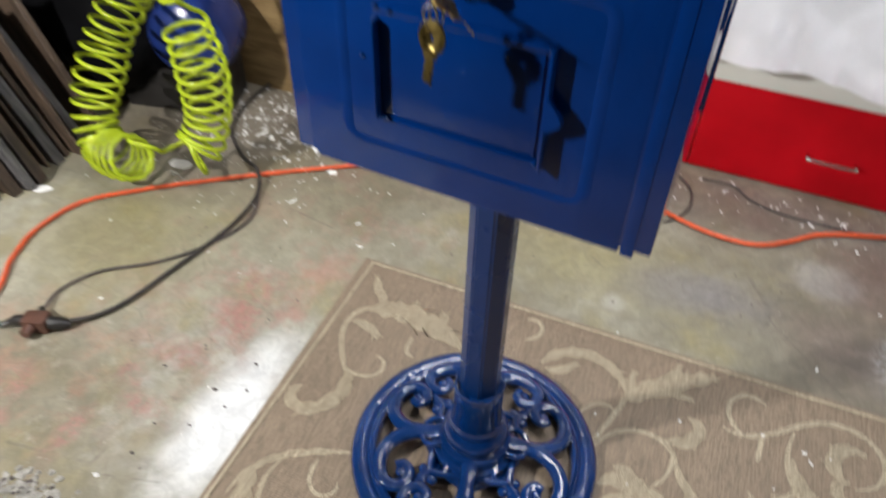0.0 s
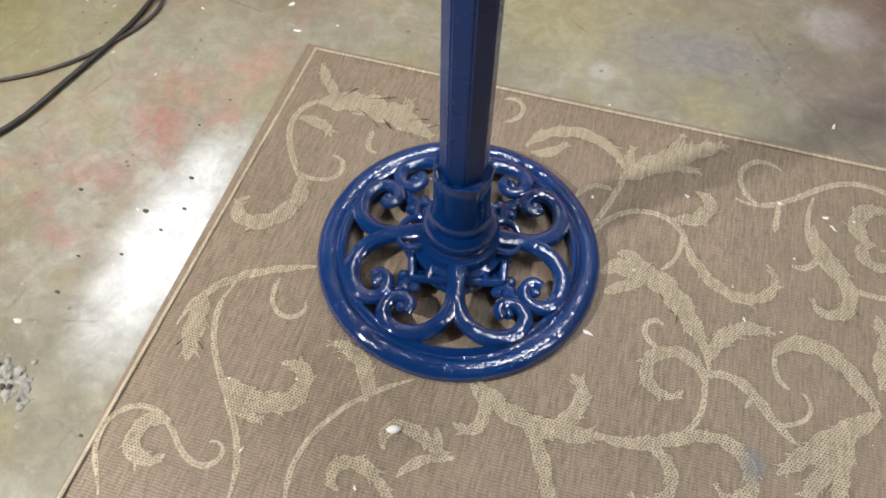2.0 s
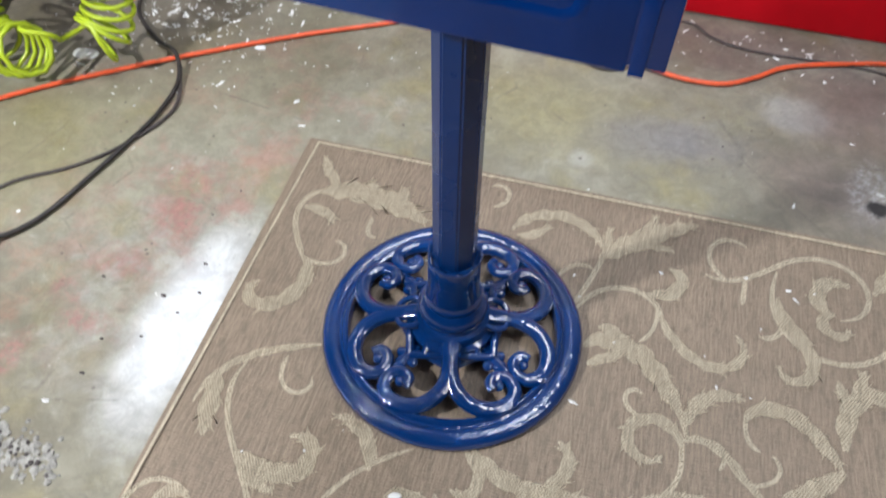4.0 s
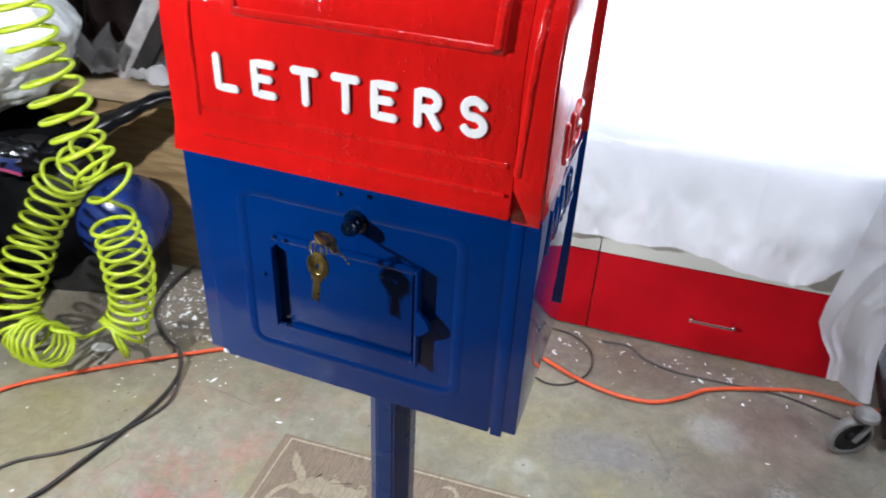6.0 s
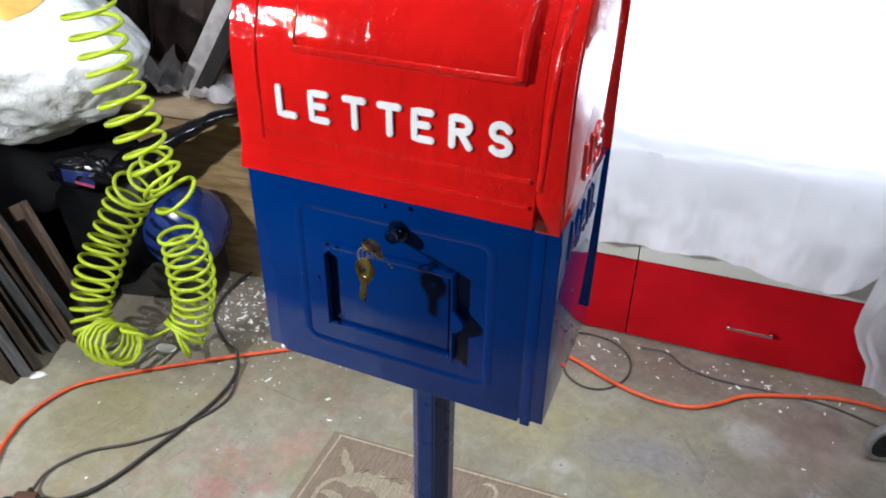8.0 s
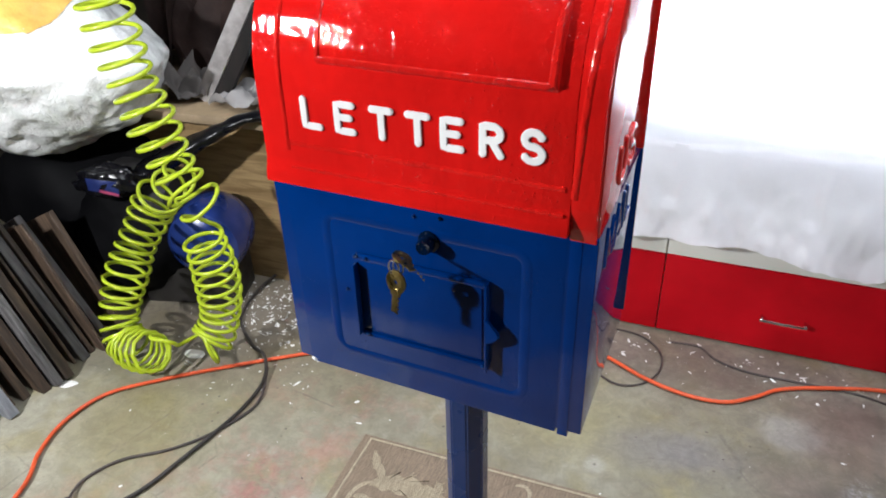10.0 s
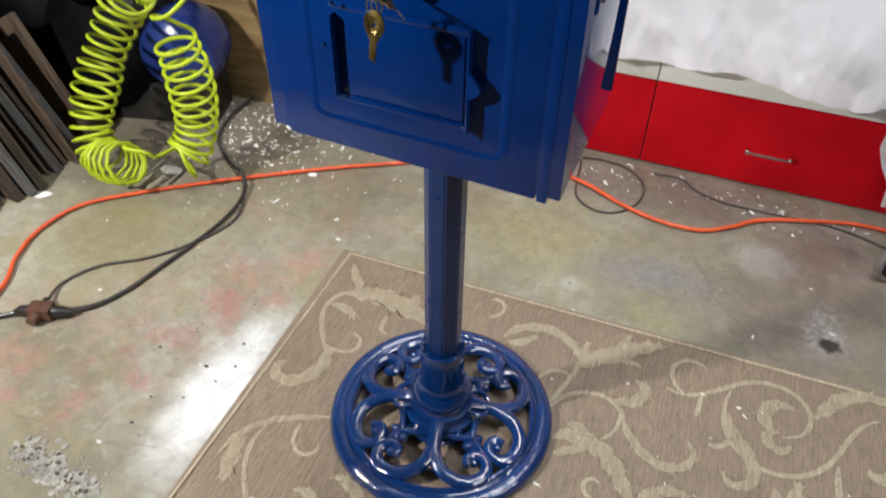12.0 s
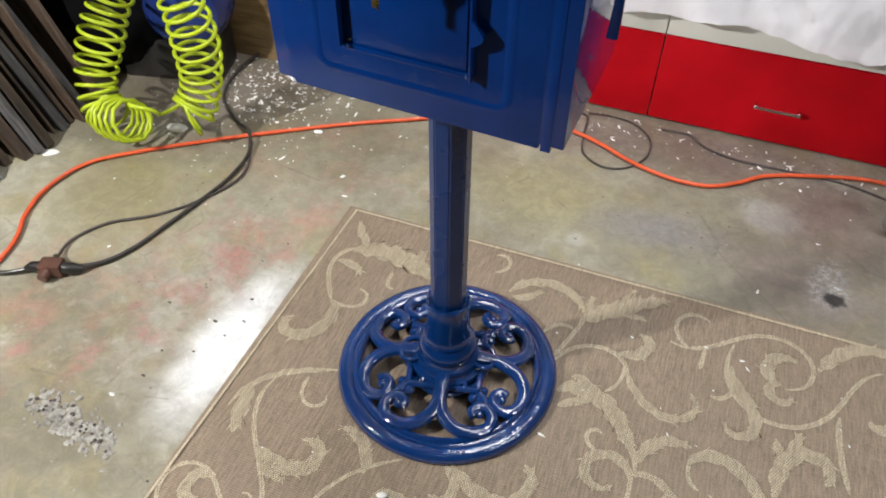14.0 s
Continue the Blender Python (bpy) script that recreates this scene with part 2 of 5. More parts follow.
def plywood():
    """Worn, stained plywood with the grain running across."""
    n = Nodes("worn_plywood")
    grain = n.noise(5, 6, 0.62, n.scaled((1, 8, 8)), warp=0.8)
    col = n.mix(n.ramp(grain, 0.33, 0.67), (0.17, 0.105, 0.042), (0.31, 0.215, 0.098))
    col = n.mix(n.ramp(n.noise(3.5, 5), 0.5, 0.7, 0, 0.45), col, (0.12, 0.07, 0.03))
    col = n.mix(n.ramp(n.noise(60, 4, 0.7), 0.58, 0.72, 0, 0.4), col, (0.09, 0.055, 0.028))
    n.bump(n.noise(40, 5), 0.3, 0.001)
    return n.done(col, 0.5)


def foil():
    """Clear crinkled film over white stuffing."""
    n = Nodes("crumpled_clear_plastic_over_white")
    col = n.mix(n.ramp(n.noise(16, 5), 0.35, 0.65), (0.80, 0.83, 0.80), (0.95, 0.96, 0.95))
    one = n.bump(n.voronoi(75, "DISTANCE_TO_EDGE"), 0.6, 0.004)
    n.bump(n.noise(70, 5, 0.75), 0.75, 0.005, one)
    n.b.inputs["Coat Weight"].default_value, n.b.inputs["Coat Roughness"].default_value = 1.0, 0.3
    return n.done(col, 0.22)


BLUE = enamel("blue_enamel", (0.0007, 0.0245, 0.142), 0.9)
SIDEBLUE = enamel("smooth_blue_enamel", (0.0007, 0.0245, 0.142), 0.22, 38.0, 1.65)
CASTBLUE = enamel("blue_enamel_on_cast_iron", (0.0030, 0.0290, 0.130), 1.9, 60.0, 1.9, 0.22)
COLLARBLUE = enamel("blue_enamel_on_the_collar", (0.0020, 0.0260, 0.120), 1.1, 45.0, 1.7, 0.05)
RED = enamel("red_enamel", (0.60, 0.008, 0.006), 1.6, 60.0, 1.5, 0.26)
BEADRED = enamel("blistered_red_enamel", (0.60, 0.010, 0.007), 2.4, 120.0, 1.6, 0.2)
SIDERED = enamel("smooth_red_enamel", (0.60, 0.010, 0.007), 0.3, 38.0, 1.9)
NAVY = enamel("near_black_blue_enamel", (0.0008, 0.006, 0.022), 2.8, 120.0)
POSTBLUE = plain("satin_blue_enamel", (0.0008, 0.023, 0.112), 0.26, vary=0.1, scale=12, bump=0.04, rvary=0.05)
WHITE = enamel("white_enamel", (0.86, 0.86, 0.84), 0.4)
FLOOR = concrete()
RUG = weave("brown_rug_weave", (0.262, 0.198, 0.138))
CREAM = weave("cream_rug_yarn", (0.50, 0.420, 0.295), 700)
THREAD = plain("dark_brown_yarn", (0.185, 0.135, 0.085), 0.7, vary=0.4, scale=40, bump=0.0)
REDCAB = plain("red_cabinet_lacquer", (0.58, 0.004, 0.012), 0.42, vary=0.2, scale=5, bump=0.05)
REDCAB.node_tree.nodes["Principled BSDF"].inputs["IOR"].default_value = 1.22
WHITECAB = plain("white_cabinet_lacquer", (0.78, 0.79, 0.73), 0.35, vary=0.1, scale=4, bump=0.05)
CLOTH = plain("white_cotton_sheet", (0.95, 0.95, 0.98), 0.9, vary=0.04, scale=9, bump=0.35, dist=0.002)
CHROME = plain("worn_chrome", (0.75, 0.75, 0.74), 0.18, 1.0, vary=0.15, scale=60)
BRASS = plain("old_brass", (0.30, 0.22, 0.07), 0.34, 1.0, vary=0.35, scale=120, bump=0.3)
ORANGE = plain("orange_vinyl", (0.74, 0.105, 0.03), 0.42, vary=0.18, scale=40)
BLACK = plain("black_rubber", (0.018, 0.016, 0.015), 0.45, vary=0.4, scale=30)
CORDBLACK = plain("dusty_black_rubber", (0.040, 0.034, 0.030), 0.5, vary=0.45, scale=40)
DUSTY = plain("dusty_dark_cord", (0.075, 0.06, 0.055), 0.6, vary=0.4, scale=40)
PLUG = plain("brown_plug_plastic", (0.10, 0.045, 0.03), 0.45, vary=0.3, scale=60)
HOSE = plain("yellow_green_polyurethane", (0.43, 0.54, 0.022), 0.28, vary=0.12, scale=15, bump=0.03)
TANK = plain("scuffed_blue_tank_paint", (0.016, 0.036, 0.170), 0.24, vary=0.35, scale=10, bump=0.1, coat=0.3)
GREY = plain("grey_metal_paint", (0.022, 0.021, 0.021), 0.5, vary=0.4, scale=18)
FOIL = foil()
AMBER = plain("amber_wrapping_paper", (0.78, 0.45, 0.10), 0.4, vary=0.35, scale=16, bump=0.5, dist=0.006, coat=0.5)
BLACKBAG = plain("black_polythene", (0.003, 0.003, 0.0045), 0.24, vary=0.3, scale=7, bump=0.25, dist=0.006)
BLACKBAG.node_tree.nodes["Principled BSDF"].inputs["Specular IOR Level"].default_value = 0.3
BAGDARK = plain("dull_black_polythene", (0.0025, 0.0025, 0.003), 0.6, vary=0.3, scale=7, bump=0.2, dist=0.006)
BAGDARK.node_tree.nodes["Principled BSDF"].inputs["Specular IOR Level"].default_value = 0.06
PLY = plywood()
TAN = plain("tan_bench_top", (0.27, 0.20, 0.12), 0.6, vary=0.35, scale=12)
BOARD = timber("weathered_board", (0.009, 0.006, 0.004), (0.185, 0.122, 0.080))
BOARDPALE = timber("pale_panel", (0.17, 0.18, 0.20), (0.38, 0.39, 0.42))
BOARDGREY = timber("grey_board", (0.030, 0.028, 0.028), (0.21, 0.20, 0.20))
FLAKE = plain("white_flakes", (0.80, 0.79, 0.76), 0.7, vary=0.1, scale=50)
PLASTER = plain("dried_plaster", (0.33, 0.315, 0.28), 0.8, vary=0.5, scale=60, bump=0.8, dist=0.004)
PAPER = plain("white_paper_rag", (0.56, 0.54, 0.53), 0.85, vary=0.15, scale=14, bump=0.5, dist=0.003)
DULLPAPER = plain("dull_paper", (0.26, 0.235, 0.22), 0.85, vary=0.2, scale=14, bump=0.5, dist=0.003)
CARD = plain("brown_wrapping_paper", (0.06, 0.033, 0.027), 0.75, vary=0.4, scale=8, bump=0.5, dist=0.006)
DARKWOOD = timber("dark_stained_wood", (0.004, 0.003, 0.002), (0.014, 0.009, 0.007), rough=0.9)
CASTER = plain("grey_caster_plastic", (0.30, 0.28, 0.27), 0.4, vary=0.35, scale=30)
DARKMETAL = plain("dark_cart_metal", (0.006, 0.0055, 0.0055), 0.5, vary=0.3, scale=20)
WALL = plain("dim_workshop_wall", (0.09, 0.075, 0.06), 0.85, vary=0.3, scale=3, bump=0.3)
WHITEWALL = plain("painted_ceiling", (0.30, 0.29, 0.27), 0.85, vary=0.15, scale=3, bump=0.2)
PRINT = plain("dark_blue_print", (0.03, 0.05, 0.22), 0.35, vary=0.3, scale=20)
PINK = plain("pink_print", (0.55, 0.10, 0.22), 0.4, vary=0.3, scale=20)


# ---- mesh helpers ----
def thing(name, x=0, y=0, z=0, rz=0, **tags):
    ob = new(name)
    ob.matrix_world = pose(x, y, z, 0, 0, rz)
    ob.empty_display_size = 0.05
    return tagged(ob, **tags)


def mesh_of(bm, name, material, smooth=True):
    bmesh.ops.recalc_face_normals(bm, faces=bm.faces)
    me = bpy.data.meshes.new(name)
    bm.to_mesh(me)
    bm.free()
    for p in me.polygons:
        p.use_smooth = smooth
    me.materials.append(material)
    return me


def sharp(me, degrees=35):
    me.set_sharp_from_angle(angle=radians(degrees))
    return me


def part(name, bm, material, parent=None, label="", angle=35):
    ob = new(name, sharp(mesh_of(bm, name, material), angle))
    ob.parent = parent
    return tagged(ob, label=label)


def solid(name, bm, material, angle=35, **tags):
    return tagged(part(name, bm, material, None, "", angle), **tags)


def block(x0, x1, y0, y1, z0, z1, bevel=0.0, seg=2, bm=None):
    own = bmesh.new()
    bmesh.ops.create_cube(own, size=1)
    for v in own.verts:
        v.co = Vector(((x0, x1)[v.co.x > 0], (y0, y1)[v.co.y > 0], (z0, z1)[v.co.z > 0]))
    if bevel:
        bmesh.ops.bevel(own, geom=own.edges[:], offset=bevel, segments=seg, profile=0.6, affect="EDGES")
    return join(bm, own)


def join(bm, own):
    if bm is None:
        return own
    me = bpy.data.meshes.new("tmp")
    own.to_mesh(me)
    own.free()
    bm.from_mesh(me)
    bpy.data.meshes.remove(me)
    return bm


def smooth_path(pts, per=8, closed=False):
    """Catmull-Rom through pts."""
    pts = [Vector(p) for p in pts]
    n, out = len(pts), []
    for i in range(n if closed else n - 1):
        a, b, c, d = (pts[(i + k) % n] if closed else pts[min(max(i + k, 0), n - 1)] for k in (-1, 0, 1, 2))
        for s in range(per):
            t = s / per
            out.append(0.5 * (2 * b + (c - a) * t + (2 * a - 5 * b + 4 * c - d) * t * t + (3 * b - a - 3 * c + d) * t ** 3))
    if not closed:
        out.append(pts[-1])
    return out


def tube(pts, r, sides=10, closed=False, flat=1.0, up=(0, 0, 1), bm=None, caps=True):
    """A tube along pts. r: one radius, or one a point; flat: the height across 'up' as a share of the width."""
    own = bmesh.new()
    pts, n = [Vector(p) for p in pts], len(pts)
    rings, last = [], None
    for i, p in enumerate(pts):
        a = pts[(i - 1) % n] if closed or i else p
        b = pts[(i + 1) % n] if closed or i < n - 1 else p
        d = (b - a).normalized()
        if up is not None and abs(d.dot(Vector(up))) < 0.97:
            side = d.cross(Vector(up)).normalized()
        else:
            side = d.cross(last or Vector((0.31, 0.87, 0.4))).normalized()
        lift = side.cross(d)
        if up is None:
            last = lift
        rad = r[i] if isinstance(r, (list, tuple)) else r
        rings.append([own.verts.new(p + rad * (math.cos(k * math.tau / sides) * side + flat * math.sin(k * math.tau / sides) * lift)) for k in range(sides)])
    for i in range(n if closed else n - 1):
        a, b = rings[i], rings[(i + 1) % n]
        for k in range(sides):
            own.faces.new((a[k], a[(k + 1) % sides], b[(k + 1) % sides], b[k]))
    if caps and not closed:
        own.faces.new(rings[0][::-1])
        own.faces.new(rings[-1])
    return join(bm, own)


def lathe(profile, sides=48, x=0, y=0, bm=None, closed=False):
    own = bmesh.new()
    rings = [[own.verts.new((x + r * math.cos(k * math.tau / sides), y + r * math.sin(k * math.tau / sides), z)) for k in range(sides)] for r, z in profile]
    m = len(rings)
    for i in range(m if closed else m - 1):
        a, b = rings[i], rings[(i + 1) % m]
        for k in range(sides):
            own.faces.new((a[k], a[(k + 1) % sides], b[(k + 1) % sides], b[k]))
    if not closed:
        own.faces.new(rings[0][::-1])
        own.faces.new(rings[-1])
    return join(bm, own)


def prism(outline, x0, x1, bevel=0.0):
    """An outline in (y, z) drawn out from x0 to x1."""
    own = bmesh.new()
    a = [own.verts.new((x0, y, z)) for y, z in outline]
    b = [own.verts.new((x1, y, z)) for y, z in outline]
    n = len(outline)
    own.faces.new(a)
    own.faces.new(b[::-1])
    for k in range(n):
        own.faces.new((a[k], b[k], b[(k + 1) % n], a[(k + 1) % n]))
    bmesh.ops.recalc_face_normals(own, faces=own.faces)
    if bevel:
        bmesh.ops.bevel(own, geom=own.edges[:], offset=bevel, segments=2, profile=0.6, affect="EDGES")
    return own


def sheet(nu, nv, place, thick=0.0):
    """A grid surface: place(u, v) for u, v in 0..1; with thick it gets a back."""
    own = bmesh.new()
    g = [[own.verts.new(place(i / nu, j / nv)) for j in range(nv + 1)] for i in range(nu + 1)]
    for i in range(nu):
        for j in range(nv):
            own.faces.new((g[i][j], g[i + 1][j], g[i + 1][j + 1], g[i][j + 1]))
    if thick:
        bmesh.ops.solidify(own, geom=own.faces[:], thickness=thick)
    return own


def blob(sx, sy, sz, rough=0.15, scale=2.5, sub=4, seed=0.0, flat=None):
    own = bmesh.new()
    bmesh.ops.create_icosphere(own, subdivisions=sub, radius=1)
    for v in own.verts:
        p = v.co.copy()
        k = 1 + rough * noise.fractal(p * scale + Vector((seed, 3.1 * seed, 0)), 0.8, 2.1, 4)
        v.co = Vector((p.x * sx * k, p.y * sy * k, p.z * sz * k))
        if flat is not None:
            v.co.z = max(v.co.z, flat)
    return own


# ---- structure ----
def structure(name, bm, material, label, category):
    return solid(name, bm, material, label=label, category=category, kind="structure")


structure("floor", block(-2.6, 2.4, -2.4, 2.6, -0.06, 0.0), FLOOR, "old stained concrete workshop floor with white and pink patches", "floor")
structure("wall_north", block(-2.6, 2.4, 2.6, 2.7, 0, 2.5), WALL, "dim brown workshop wall", "wall")
structure("wall_south", block(-2.6, 2.4, -2.5, -2.4, 0, 2.5), WALL, "dim brown workshop wall", "wall")
structure("wall_west", block(-2.7, -2.6, -2.5, 2.7, 0, 2.5), WALL, "dim brown workshop wall", "wall")
structure("wall_east", block(2.4, 2.5, -2.5, 2.7, 0, 2.5), WALL, "dim brown workshop wall", "wall")
structure("ceiling", block(-2.7, 2.5, -2.5, 2.7, 2.5, 2.6), WHITEWALL, "pale painted workshop ceiling", "ceiling")


# ---- rug ----
RUG_X, RUG_Y, RUG_TURN = -0.417, 0.451, 6.3     # far corner by the boards, and the lie of the rug
rug = thing("rug", RUG_X, RUG_Y, 0, RUG_TURN, label="worn brown woven rug with cream scrolling leaves", category="rug")
RUG_W, RUG_L, RUG_H = 1.55, 1.75, 0.006


def rug_body():
    own = bmesh.new()
    nx, ny = 60, 70
    g = {}
    for i in range(nx + 1):
        for j in range(ny + 1):
            x, y = RUG_W * i / nx, -RUG_L * j / ny
            skew = 0.009
            edge = i in (0, nx) or j in (0, ny)
            wob = 0.002 * noise.noise((x * 6, y * 6, 1.0)) if edge else 0
            g[i, j] = own.verts.new((x - skew + wob, y + wob, 0.001 if edge else RUG_H + 0.0003 * noise.noise((x * 4, y * 4, 5.0))))
    for i in range(nx):
        for j in range(ny):
            own.faces.new((g[i, j], g[i + 1, j], g[i + 1, j + 1], g[i, j + 1]))
    return own


part("ground_weave", rug_body(), RUG, rug)
line = 0.013
border = tube([(line - 0.03, -RUG_L + line, RUG_H), (line, -line, RUG_H), (RUG_W - line, -line, RUG_H)], 0.0033, 8, flat=0.45)
part("border_line", border, CREAM, rug, "thin cream border line")


def scroll(x, y, length, wide, leafy, a0, a1, a2, a3):
    """A woven stem or leaf: it starts at (x, y) on the rug and its heading, in degrees, follows a cubic along its length. wide: half width in mm."""
    n = max(10, int(length / 0.0035))
    px, py, left, right = x, y, [], []
    jag = random.Random(int(1000 * x + 7000 * y))
    lift = RUG_H + 0.0006 + 0.0006 * jag.random()
    for i in range(n + 1):
        u = i / n
        a = radians(a0 + a1 * u + a2 * u * u + a3 * u ** 3)
        w = 0.001 * wide * (min(1.0, 0.35 + 5 * u, 0.25 + 5 * (1 - u)))
        if leafy:
            w *= 1.15 + 0.7 * math.sin(math.pi * min(1, u * 1.1)) 
            wl = w * (0.74 + 0.34 * abs(math.sin(i * 0.30 + 5 * x)) + jag.uniform(-0.05, 0.05))
            wr = w * (0.74 + 0.34 * abs(math.sin(i * 0.26 + 5 * y)) + jag.uniform(-0.05, 0.05))
        else:
            wl, wr = w * jag.uniform(0.85, 1.15), w * jag.uniform(0.85, 1.15)
        z = lift
        left.append(SCROLLS.verts.new((px - wl * math.sin(a), py + wl * math.cos(a), z)))
        right.append(SCROLLS.verts.new((px + wr * math.sin(a), py - wr * math.cos(a), z)))
        CORE.append((px, py, w if leafy else 0.9 * w))
        if leafy and wide > 4.2 and i % 7 == 2 and 0.04 < u < 0.98:
            for side in (1, -1):                                  # pointed lobes that lean towards the tip
                tip, root, long = a + side * jag.uniform(0.40, 0.75), w * 0.75, 0.003 + w * jag.uniform(1.3, 2.0)
                bx, by = px - side * root * 0.55 * math.sin(a), py + side * root * 0.55 * math.cos(a)
                half, z2 = jag.uniform(0.0060, 0.0085), lift + 0.0003
                corners = [(-half, 0.0, 0.0), (half, 0.0, 0.0), (0.0025, 0.75, 0.06 * side), (0.001, 1.0, 0.0), (-0.0025, 0.72, -0.05 * side)]
                lobe = [SCROLLS.verts.new((bx + e * math.cos(a) + k * long * math.cos(tip + c), by + e * math.sin(a) + k * long * math.sin(tip + c), z2)) for e, k, c in corners]
                SCROLLS.faces.new(lobe if side < 0 else lobe[::-1])
                for k in (0.35, 0.6):
                    CORE.append((bx + k * long * math.cos(tip), by + k * long * math.sin(tip), half * 0.8))
        px, py = px + length / n * math.cos(a), py + length / n * math.sin(a)
    for i in range(n):
        SCROLLS.faces.new((left[i], right[i], right[i + 1], left[i + 1]))


SCROLLS = bmesh.new()
CORE = []                                         # middle and half width along every stem and leaf
scroll(0.088, -0.285, 0.193, 4.7, 0, 121, 43, -155, 0)
scroll(0.064, -0.134, 0.211, 13.4, 1, 33, -119, 64, 0)
scroll(0.091, -0.114, 0.085, 5.3, 1, 133, 7, -28, 0)
scroll(0.140, -0.116, 0.036, 5.0, 1, 88, 1, -21, 0)
scroll(0.206, -0.123, 0.040, 6.2, 1, 88, 5, 1, 0)
scroll(0.046, -0.173, 0.072, 5.3, 1, 8, -37, -34, 0)
scroll(0.086, -0.277, 0.203, 7.5, 1, -39, -310, 473, -472)
scroll(0.081, -0.277, 0.122, 3.4, 0, -20, 32, 184, 0)
scroll(0.175, -0.430, 0.218, 3.6, 1, -160, -2, 76, 0)
scroll(0.044, -0.516, 0.099, 8.1, 1, -84, 10, 3, 0)
scroll(0.077, -0.487, 0.321, 4.1, 0, -112, 246, -258, 26)
scroll(0.133, -0.461, 0.115, 3.2, 0, -96, 42, 189, 0)
scroll(0.117, -0.624, 0.184, 7.6, 1, -7, -144, 506, -129)
scroll(0.135, -0.639, 0.063, 4.3, 1, -30, -43, 98, 0)
scroll(0.041, -0.800, 0.320, 3.6, 0, 115, 302, -2068, 1893)
scroll(0.083, -0.696, 0.120, 5.9, 1, -197, 251, 12, 0)
scroll(0.261, -0.754, 0.245, 3.4, 0, 115, -142, 58, 0)
scroll(0.308, -0.601, 0.109, 6.2, 1, 95, 72, 27, 0)
scroll(0.313, -0.715, 0.127, 4.7, 1, 174, -540, 347, 0)
scroll(0.352, -0.653, 0.123, 4.7, 1, 144, -500, 360, 0)
scroll(0.376, -0.682, 0.078, 3.4, 1, 68, -98, 43, 0)
scroll(0.418, -0.639, 0.034, 2.8, 1, 113, -0, 0, 0)
scroll(0.441, -0.533, 0.185, 7.3, 1, -46, 102, -41, 0)
scroll(0.602, -0.561, 0.189, 4.7, 1, -16, 177, -188, 0)
scroll(0.431, -0.539, 0.101, 4.8, 1, -30, -59, -142, 0)
scroll(0.506, -0.564, 0.132, 5.5, 1, -41, -78, 55, 0)
scroll(0.542, -0.569, 0.098, 5.5, 1, 39, 16, 113, 0)
scroll(0.654, -0.555, 0.133, 4.3, 1, -7, -124, -91, 0)
scroll(0.743, -0.524, 0.134, 5.0, 1, -14, -44, -193, 0)
scroll(0.567, -0.325, 0.205, 9.8, 1, 48, -242, 139, 0)
scroll(0.706, -0.387, 0.066, 3.6, 0, -52, -25, -6, 0)
scroll(0.576, -0.356, 0.068, 4.8, 1, 33, -1, 6, 0)
scroll(0.584, -0.285, 0.067, 5.3, 1, 8, -106, 44, 0)
scroll(0.726, -0.423, 0.123, 5.9, 1, 78, -51, -50, 0)
scroll(0.727, -0.444, 0.147, 4.1, 1, 38, -277, 221, 0)
scroll(0.816, -0.488, 0.084, 2.9, 0, 21, -27, 177, 0)
scroll(0.766, -0.437, 0.050, 3.2, 0, 2, -215, 87, 0)
scroll(0.723, -0.449, 0.113, 3.6, 0, -77, -50, -39, 0)
scroll(0.726, -0.461, 0.193, 5.2, 1, 93, 270, -23, 87)
scroll(0.666, -0.423, 0.076, 3.6, 0, 164, -59, -166, 0)
scroll(0.544, -0.266, 0.193, 4.3, 0, 71, -90, -66, 0)
scroll(0.672, -0.234, 0.223, 4.8, 1, -58, -16, 215, 9)
scroll(0.654, -0.203, 0.108, 6.4, 1, 7, 24, 164, 0)
scroll(0.671, -0.225, 0.080, 3.2, 0, -80, -51, -11, 0)
scroll(0.414, -0.127, 0.203, 6.2, 1, 67, -142, 5, 0)
scroll(0.424, -0.136, 0.067, 4.8, 1, -6, 127, -67, 0)
scroll(0.568, -0.152, 0.199, 10.1, 1, 49, -25, 1, 0)
scroll(0.610, -0.108, 0.093, 4.8, 1, 41, 50, -13, 0)
scroll(0.604, -0.132, 0.098, 4.8, 1, 52, -58, -22, 0)
scroll(0.579, -0.144, 0.065, 4.3, 1, 96, -9, -6, 0)
scroll(0.508, -0.203, 0.068, 4.3, 0, 66, -34, -74, 0)
scroll(0.540, -0.256, 0.124, 4.3, 0, 71, -0, 6, 0)
scroll(0.371, -0.086, 0.091, 3.9, 0, 29, 96, 117, 0)
scroll(0.812, -0.388, 0.175, 7.1, 1, 68, -268, 145, 0)
scroll(0.812, -0.385, 0.057, 3.4, 0, -93, 7, 81, 0)
scroll(0.947, -0.433, 0.172, 7.9, 1, -140, 5, 1, 0)
scroll(0.904, -0.467, 0.125, 6.7, 1, -114, -1, -3, 0)
scroll(0.911, -0.464, 0.119, 5.9, 1, -105, 8, 7, 0)
scroll(0.170, -0.166, 0.054, 3.9, 0, -80, -98, 214, 0)
scroll(0.743, -0.137, 0.400, 4.5, 0, -23, 486, -1041, 406)
scroll(0.943, -0.170, 0.118, 7.0, 1, 152, -173, -10, 0)
scroll(0.777, -0.140, 0.147, 4.2, 0, 148, -118, -82, 0)
scroll(0.858, -0.102, 0.479, 4.5, 0, -105, 77, 648, -599)
scroll(0.859, -0.155, 0.213, 6.2, 1, -91, 242, -369, -58)
scroll(0.865, -0.198, 0.063, 4.5, 0, -88, -49, -74, 0)
